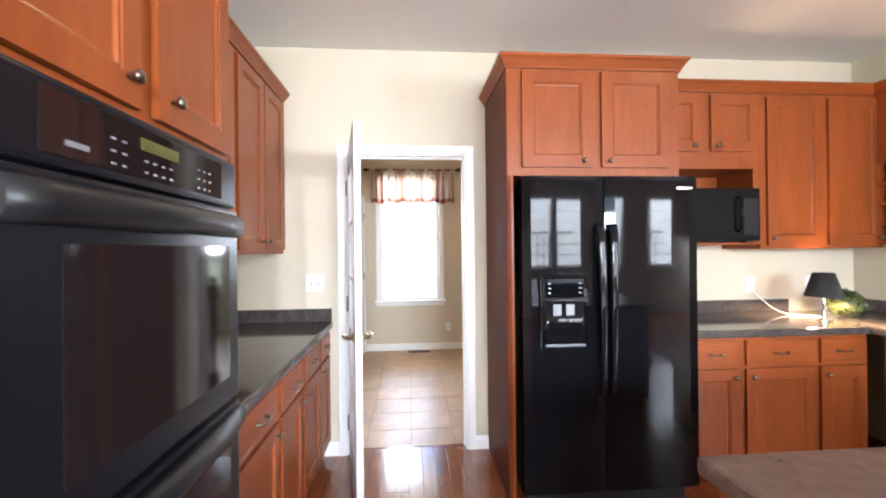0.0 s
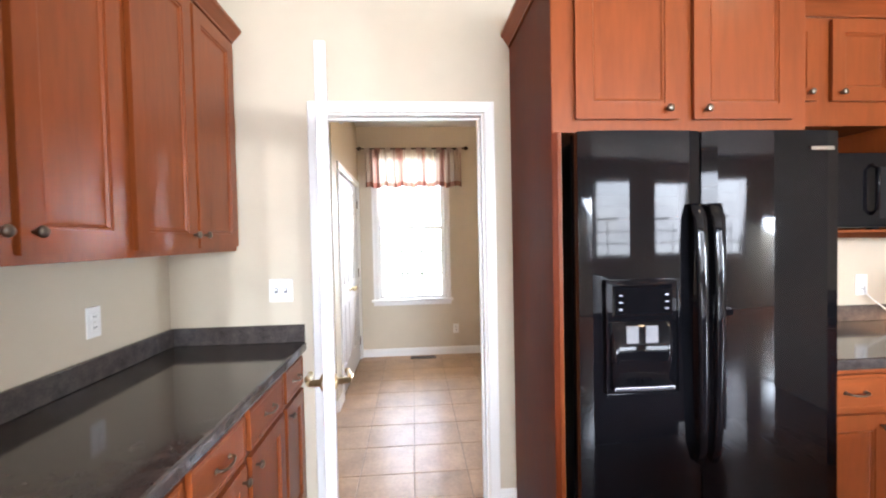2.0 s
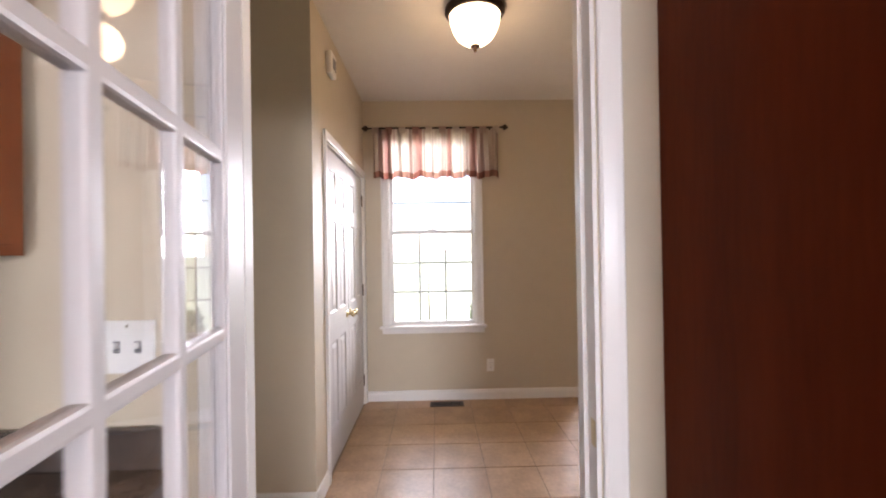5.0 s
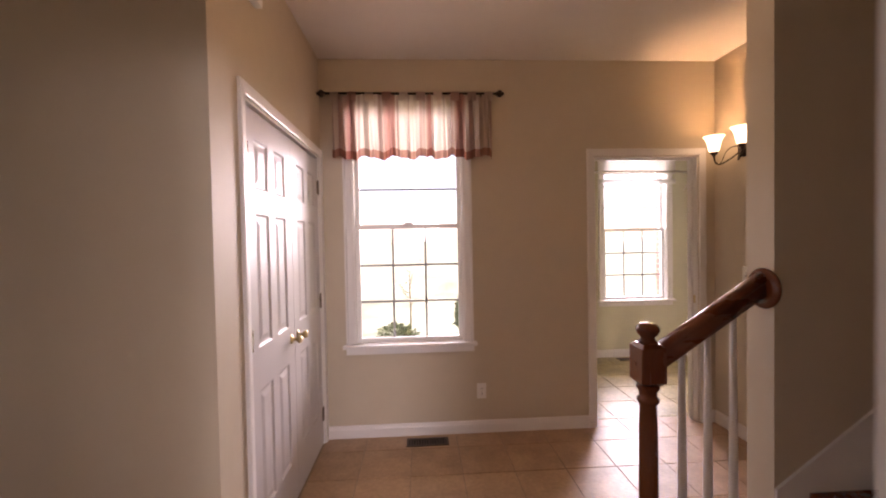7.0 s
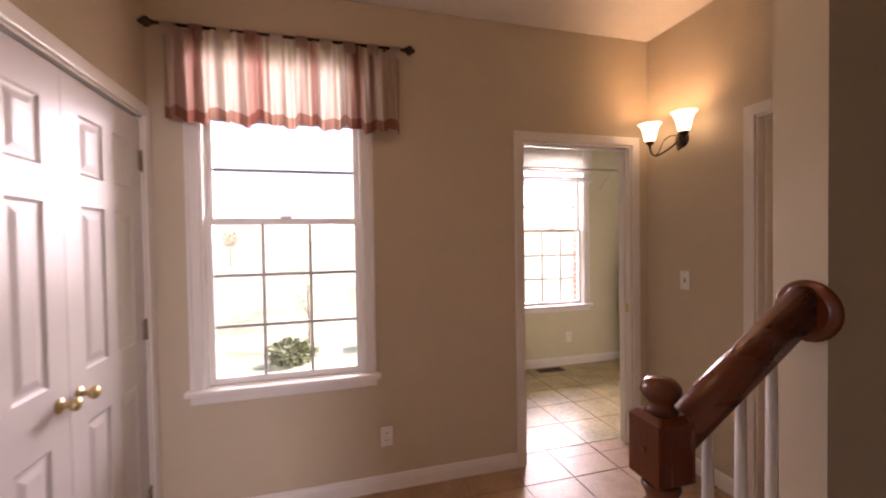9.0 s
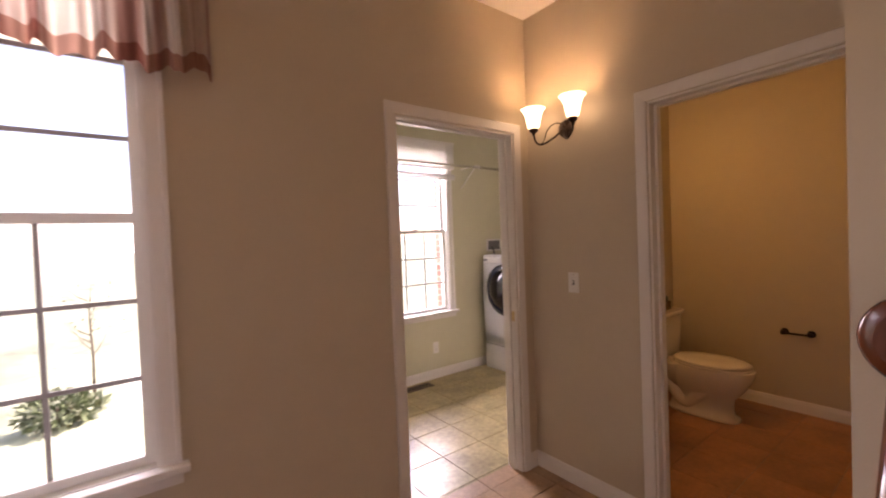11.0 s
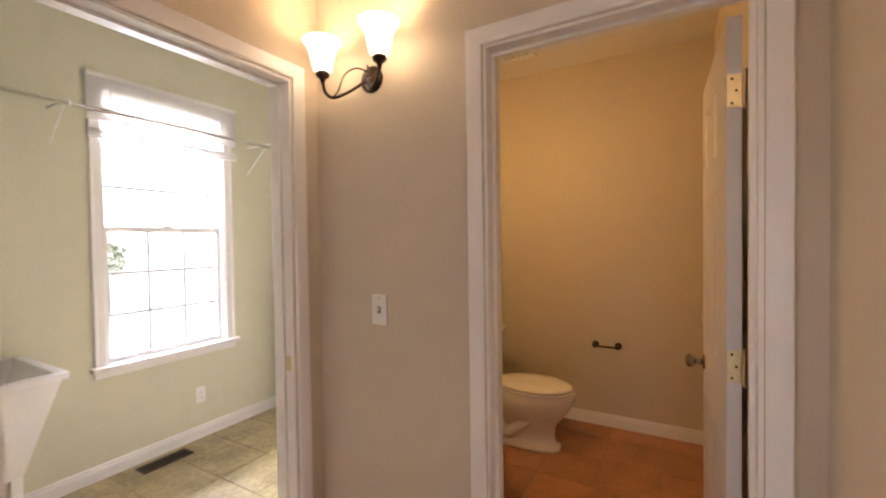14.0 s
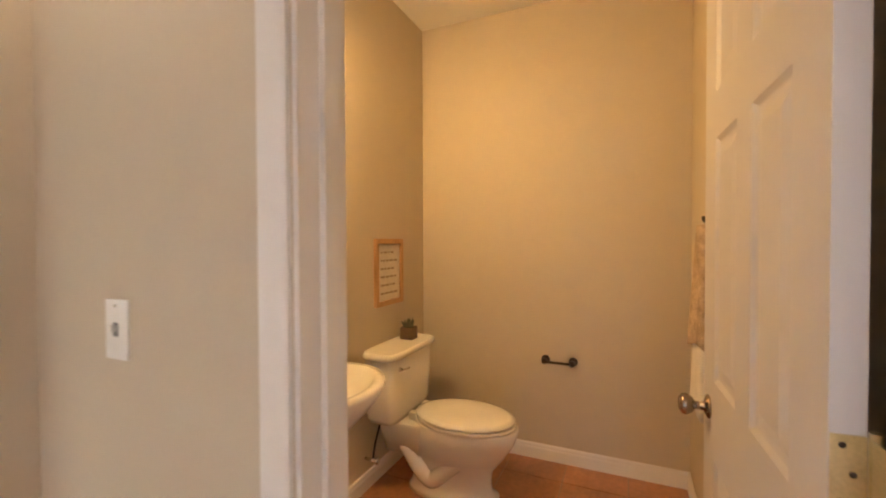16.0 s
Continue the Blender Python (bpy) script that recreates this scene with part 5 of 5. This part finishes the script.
part("lid", loft([oval(0, -0.475, 0.186, 0.262, 0.418), oval(0, -0.475, 0.190, 0.268, 0.423), oval(0, -0.475, 0.188, 0.265, 0.432), oval(0, -0.475, 0.160, 0.235, 0.440), oval(0, -0.475, 0.08, 0.12, 0.443)]), CERAMIC, t)
for x in (-0.075, 0.075):
    part("seat_hinge", box(x - 0.02, x + 0.02, -0.235, -0.195, 0.387, 0.428, 0.006), CERAMIC, t)
part("tank", loft([oval(0, -0.085, 0.205, 0.080, 0.386, p=0.35), oval(0, -0.088, 0.228, 0.086, 0.42, p=0.35), oval(0, -0.092, 0.248, 0.094, 0.725, p=0.35)]), CERAMIC, t)
part("tank_lid", loft([oval(0, -0.096, 0.252, 0.098, 0.7255, p=0.35), oval(0, -0.100, 0.264, 0.106, 0.734, p=0.35), oval(0, -0.100, 0.264, 0.106, 0.752, p=0.35), oval(0, -0.098, 0.255, 0.098, 0.764, p=0.35)]), CERAMIC, t)
bm = lathe([(0.012, 0), (0.012, 0.008), (0.007, 0.014)], 12, at=(-0.165, -0.184, 0.672), axis="y")
tube(curve_pts([(-0.165, -0.198, 0.672), (-0.140, -0.206, 0.670), (-0.105, -0.204, 0.667)], 4), 0.0055, 8, bm)
part("flush_lever", bm, CHROME, t, "chrome flush lever")
t = thing("water_supply", moved(TXC - 0.17, 7.09, 0), "chrome toilet supply valve with dark flexible hose", "valve")
part("valve", tube([(0, -0.0005, 0.17), (0, -0.07, 0.17)], 0.009, 10), CHROME, t)
part("valve_handle", lathe([(0.018, 0), (0.02, 0.006), (0.012, 0.012)], 14, at=(0, -0.072, 0.17), axis="y"), CHROME, t)
part("hose", tube(curve_pts([(0, -0.05, 0.178), (0.012, -0.055, 0.25), (0.02, -0.07, 0.32), (0.02, -0.09, 0.385)], 5), 0.006, 8), BLACK_M, t)

t = thing("succulent_vase", moved(4.74, 6.975, 0.7645), "small square glass vase with dark succulent on the tank", "plant")
part("vase", box(-0.038, 0.038, -0.038, 0.038, 0.0, 0.07, 0.004), mat("smoky_vase", (0.16, 0.11, 0.08), 0.15), t)
bm = bmesh.new()
rnd = random.Random(9)
for k in range(22):
    a, tilt = rnd.uniform(0, 6.283), rnd.uniform(0.1, 0.9)
    l = rnd.uniform(0.035, 0.06)
    p = Vector((rnd.uniform(-0.02, 0.02), rnd.uniform(-0.02, 0.02), 0.066))
    q = p + Vector((math.cos(a) * tilt, math.sin(a) * tilt, 1)).normalized() * l
    tube([p, p.lerp(q, 0.5), q], [0.005, 0.006, 0.001], 6, bm)
part("succulent", bm, mat("succulent", (0.07, 0.08, 0.05), 0.5, vary=0.3), t)

t = thing("pedestal_sink", moved(3.785, 7.085, 0), "white porcelain pedestal sink against the wall", "sink")
part("basin", loft([oval(0, -0.23, 0.09, 0.10, 0.62), oval(0, -0.24, 0.17, 0.16, 0.68), oval(0, -0.25, 0.25, 0.22, 0.76), oval(0, -0.25, 0.275, 0.245, 0.805), oval(0, -0.25, 0.272, 0.242, 0.82), oval(0, -0.25, 0.24, 0.20, 0.82), oval(0, -0.25, 0.20, 0.16, 0.76), oval(0, -0.25, 0.08, 0.07, 0.70)]), CERAMIC, t)
part("pedestal", loft([oval(0, -0.20, 0.12, 0.11, 0.0), oval(0, -0.20, 0.10, 0.09, 0.06), oval(0, -0.20, 0.075, 0.07, 0.30), oval(0, -0.21, 0.09, 0.085, 0.6195)]), CERAMIC, t)
part("faucet", tube(curve_pts([(0, -0.06, 0.82), (0, -0.06, 0.90), (0, -0.10, 0.93), (0, -0.16, 0.91)], 5), 0.011, 10), CHROME, t)

t = thing("framed_print", moved(4.55, 7.09, 0.962), "framed cream print with lines of small brown script", "picture")
fwid, fh = 0.30, 0.385
bm = bmesh.new()
for a in ((0, fwid, 0, 0.03), (0, fwid, fh - 0.03, fh), (0, 0.03, 0.03, fh - 0.03), (fwid - 0.03, fwid, 0.03, fh - 0.03)):
    box(a[0], a[1], -0.02, -0.0005, a[2], a[3], 0.003, bm)
part("frame", bm, WOODF, t, "light brown wooden frame")
part("paper", box(0.03, fwid - 0.03, -0.008, -0.001, 0.03, fh - 0.03), PAPER, t)
rnd = random.Random(5)
for k in range(6):
    z = 0.065 + k * 0.047
    x = 0.06
    while x < fwid - 0.09:
        w = rnd.uniform(0.015, 0.045)
        part("script_bar", box(x, x + w, -0.0092, -0.0082, z, z + 0.012), PRINT, t)
        x += w + 0.010

t = thing("paper_holder", moved(5.16, 6.18, 0.615, -90), "dark bronze empty toilet paper holder on the wall", "paper holder")
for x in (-0.08, 0.08):
    part("post", lathe([(0.026, 0), (0.026, 0.005), (0.014, 0.010), (0.011, 0.040), (0.017, 0.046), (0.017, 0.058), (0.008, 0.064)], 18, at=(x, -0.0005, 0), axis="y"), BRONZE, t)
part("bar", tube([(-0.08, -0.05, -0.004), (0.08, -0.05, -0.004)], 0.008, 10), BRONZE, t)

t = thing("towel_hook", moved(4.33, 5.50, 1.385, 180), "dark bronze wall hook behind the towels", "hook")
part("hook_arm", tube(curve_pts([(0, -0.001, 0), (0, -0.035, 0.0), (0, -0.062, 0.012), (0, -0.066, 0.030)], 5), 0.007, 8), BRONZE, t)
part("hook_plate", lathe([(0.022, 0), (0.022, 0.005), (0.012, 0.009)], 16, at=(0, -0.0005, 0), axis="y"), BRONZE, t)


def hanging_towel(name, m, w_top, w_bot, length, mtl, label, seed):
    t = thing(name, m, label, "towel")
    rnd = random.Random(seed)
    rings = []
    for i in range(13):
        v = i / 12
        w = w_top + (w_bot - w_top) * v ** 0.7
        d = 0.022 + 0.018 * v
        ring = []
        for k in range(28):
            a = 2 * math.pi * k / 28
            f = 1 + 0.16 * math.sin(5 * a + seed) * v
            ring.append((w * math.cos(a) * f, d * math.sin(a) * f, -length * v + (0.012 * math.sin(3 * a + seed) if i == 12 else 0)))
        rings.append(ring)
    part("cloth", loft(rings), mtl, t)
    return t


hanging_towel("hand_towel", moved(4.33, 5.566, 1.385), 0.03, 0.115, 0.42, TOWEL, "beige patterned hand towel hanging from a hook", 1)
hanging_towel("bath_towel", moved(4.335, 5.558, 1.36), 0.02, 0.105, 0.64, TOWEL_W, "white towel hanging beneath the beige one", 2)
t = thing("ceiling_vent", moved(4.70, 6.73, CH), "white square ceiling exhaust vent with dark slots", "vent")
part("backing", box(-0.10, 0.10, -0.10, 0.10, -0.004, -0.0005), DARKHOLE, t)
bm = bmesh.new()
for a in ((-0.13, 0.13, -0.13, -0.09), (-0.13, 0.13, 0.09, 0.13), (-0.13, -0.09, -0.09, 0.09), (0.09, 0.13, -0.09, 0.09)):
    box(a[0], a[1], a[2], a[3], -0.014, -0.0005, bm=bm)
part("frame", bm, PLASTIC, t)
for i in range(3):
    y = -0.055 + i * 0.055
    part("slat", box(-0.09, 0.09, y - 0.018, y + 0.018, -0.012, -0.0045), PLASTIC, t)
t = thing("vanity_light", moved(3.785, 7.09, 2.02), "lit frosted glass vanity light above the sink", "wall lamp")
part("plate", box(-0.25, 0.25, -0.02, -0.0005, -0.04, 0.04, 0.004), BRONZE, t)
for x in (-0.17, 0.0, 0.17):
    part("glass_cup", lathe([(0.02, 0), (0.035, 0.03), (0.05, 0.10), (0.055, 0.13)], 20, at=(x, -0.10, -0.03)), LIT_CUP, t)
    part("arm", tube([(x, -0.015, -0.02), (x, -0.10, -0.04), (x, -0.10, -0.031)], 0.006, 8), BRONZE, t)
lamp("vanity_bulbs", "AREA", (3.785, 6.90, 2.16), (5.1, 6.2, 1.0), 1.0, (1.0, 0.585, 0.155), 0.45, 0.12)

# recessed kitchen downlights
for x, y in ((0.75, 2.9), (2.6, 2.7), (0.75, 0.3), (2.6, 0.3)):
    t = thing("downlight", moved(x, y, CH), "white-rimmed recessed ceiling downlight, lit", "ceiling light", "recessed kitchen downlights")
    part("rim", lathe([(0.095, -0.0005), (0.095, -0.006), (0.075, -0.010), (0.070, -0.004)], 28), WHITE, t)
    part("lens", lathe([(0.069, -0.0006), (0.069, -0.003)], 24), LIT_CAN, t)
    lamp("downlight_beam", "AREA", (x, y, CH - 0.02), (x, y, 0), 0.20, (1.0, 0.72, 0.42), 0.13)


# ---- outside ----
def bush(name, x, y, r, flat, n, leaf, label, seed, mtl=BUSHM):
    t = thing(name, moved(x, y, GRD), label, "bush")
    part("stems", tube([(0, 0, 0), (0.02, 0.01, r * 0.5), (0, 0.03, r * flat)], [0.03, 0.02, 0.01], 6), BARK, t)
    leaf_clump(t, "foliage", (0, 0, r * flat * 0.95), r, n, leaf, mtl, flat, seed, 0.35)
    leaf_clump(t, "foliage", (r * 0.6, 0.1, r * flat * 0.7), r * 0.7, n // 2, leaf, mtl, flat, seed + 7, 0.35)
    return t


bush("shrub", 0.36, 11.4, 0.34, 0.62, 700, 0.07, "low rounded green shrub on the lawn", 11)
bush("conifer_shrub", 1.72, 12.0, 0.26, 1.7, 1200, 0.07, "narrow upright dark green conifer on the lawn", 13)


def young_tree(x, y, h, seed, label, leaves=900):
    t = thing("tree", moved(x, y, GRD), label, "tree")
    rnd = random.Random(seed)
    part("trunk", tube([(0, 0, 0), (0.02 * h / 3, 0, h * 0.35), (-0.01, 0.02, h * 0.7), (0.03, 0, h)], [0.012 * h, 0.010 * h, 0.006 * h, 0.002 * h], 8), BARK, t)
    for k in range(9):
        z = h * (0.35 + 0.06 * k)
        a = rnd.uniform(0, 6.28)
        l = h * (0.26 - 0.015 * k)
        part("limb", tube([(0, 0, z), (math.cos(a) * l * 0.5, math.sin(a) * l * 0.5, z + l * 0.35), (math.cos(a) * l, math.sin(a) * l, z + l * 0.9)], [0.005 * h, 0.003 * h, 0.001 * h], 6), BARK, t)
    leaf_clump(t, "crown", (0, 0, h * 0.78), h * 0.27, leaves, 0.03 * h, BUSHM, 1.15, seed, 0.2)
    return t


young_tree(0.62, 12.4, 1.5, 21, "thin young sapling with very sparse leaves on the lawn", 40)
young_tree(-6.3, 40.0, 2.9, 22, "small round-crowned tree far across the lawn")
young_tree(7.0, 18.9, 2.0, 25, "small round-crowned tree on the lawn beyond the laundry", 2600)
young_tree(8.6, 44.0, 4.5, 23, "small round-crowned tree far across the lawn")
young_tree(15.0, 52.0, 5.5, 24, "small round-crowned tree far across the lawn")
for i in range(10):
    rnd = random.Random(200 + i)
    bush("far_tree", -30 + i * 9 + rnd.uniform(-3, 3), -60 + rnd.uniform(-8, 8), rnd.uniform(3, 5), 0.9, 500, 1.0, "distant rounded tree at the edge of the field", 60 + i)

# brick reveal outside the laundry window
t = thing("brick_veneer", moved(0, 0), "dark red brick reveal outside the laundry window", "brick wall", kind="structure")
part("mortar", box(3.815, 4.26, YL + 0.132, YL + 0.222, GRD, 2.46), MORTAR, t)
me_b = to_mesh("brick", box(0, 0.20, 0, 0.09, 0, 0.058, 0.003), BRICK)
k = 0
z = 0.42
while z < 2.42:
    for j in range(2):
        part("brick", me_b, None, t, m=Matrix.Translation((3.80 + j * 0.21 + (0.0 if k % 2 else 0.0), YL + 0.1325 + (0.002 if k % 2 else 0.0), z)))
    z += 0.068
    k += 1

# ---- floor pieces ----
floor_tiles = bpy.data.objects["floor_slab_tiled"]
PX, PY, JX, JY, GAP = 0.323, 0.3335, 0.752, 4.466, 0.0045
tile_mesh = {}


def tiles(x0, x1, y0, y1, mtl=TILE):
    i0, i1 = math.floor((x0 - JX) / PX), math.ceil((x1 - JX) / PX)
    j0, j1 = math.floor((y0 - JY) / PY), math.ceil((y1 - JY) / PY)
    for i in range(i0, i1):
        for j in range(j0, j1):
            a, b = max(x0, JX + i * PX + GAP / 2), min(x1, JX + (i + 1) * PX - GAP / 2)
            c, d = max(y0, JY + j * PY + GAP / 2), min(y1, JY + (j + 1) * PY - GAP / 2)
            if b - a < 0.01 or d - c < 0.01:
                continue
            key = (round(b - a, 3), round(d - c, 3), mtl.name)
            if key not in tile_mesh:
                bm = box(0, key[0], 0, key[1], -0.0045, 0)
                top = [e for e in bm.edges if min(v.co.z for v in e.verts) > -0.001]
                bmesh.ops.bevel(bm, geom=top, offset=0.0016, segments=1, affect="EDGES")
                tile_mesh[key] = to_mesh("tile", bm, mtl)
            part("tile", tile_mesh[key], None, floor_tiles, m=Matrix.Translation((a, c, 0)))


tiles(-3.48, SX - 0.001, YK2, 5.42)
tiles(XC, XE, 5.4201, YF)
tiles(KD[0] + 0.010, KD[1] - 0.010, YK + 0.076, YK2 - 0.0001)
tiles(LD[0] + 0.010, LD[1] - 0.010, YF + 0.0001, YF2)
tiles(2.0, 5.0, YF2 + 0.0001, YL, TILE_L)
tiles(XE + 0.0001, XE2, PD[0] + 0.010, PD[1] - 0.010)
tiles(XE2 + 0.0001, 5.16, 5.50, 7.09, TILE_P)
struct("threshold", box(KD[0] + 0.010, KD[1] - 0.010, YK + 0.062, YK + 0.0755, -0.013, 0.004, 0.003), PLANK, "narrow stained wooden threshold strip", "threshold")

floor_wood = bpy.data.objects["floor_slab_kitchen"]
rnd = random.Random(17)
plank_mesh = {}
BW = 0.083
x = -0.42
rest = []
while x < 4.07:
    y = -2.6 + rnd.uniform(-0.9, 0)
    while y < YK:
        l = rnd.choice((0.7, 0.9, 1.1, 1.3))
        a, b = max(y, -2.6), min(y + l, YK - 0.001)
        if KD[0] + 0.012 < x and x + BW < KD[1] - 0.012 and b > YK - 0.002:
            b = YK + 0.0615
        if b - a > 0.02:
            if -0.2 < x < 1.6 and b > 1.3:
                key = round(b - a, 3)
                if key not in plank_mesh:
                    bm = box(0, BW - 0.0012, 0, key - 0.0012, -0.0135, 0)
                    top = [e for e in bm.edges if min(v.co.z for v in e.verts) > -0.001]
                    bmesh.ops.bevel(bm, geom=top, offset=0.001, segments=1, affect="EDGES")
                    plank_mesh[key] = to_mesh("plank", bm, PLANK)
                part("plank", plank_mesh[key], None, floor_wood, m=Matrix.Translation((x, a, 0)))
            else:
                rest.append((x, x + BW - 0.0012, a, b - 0.0012))
        y += l
    x += BW
bm = bmesh.new()
for a in rest:
    box(*a, -0.0135, 0, bm=bm)
tagged(part("far_planks", bm, PLANK, floor_wood), kind="stuff")
struct("floor_breakfast", box(4.07, 8.6, -2.6, 5.0, -0.0135, 0.0), PLANK, "glossy reddish wood floor", "floor")
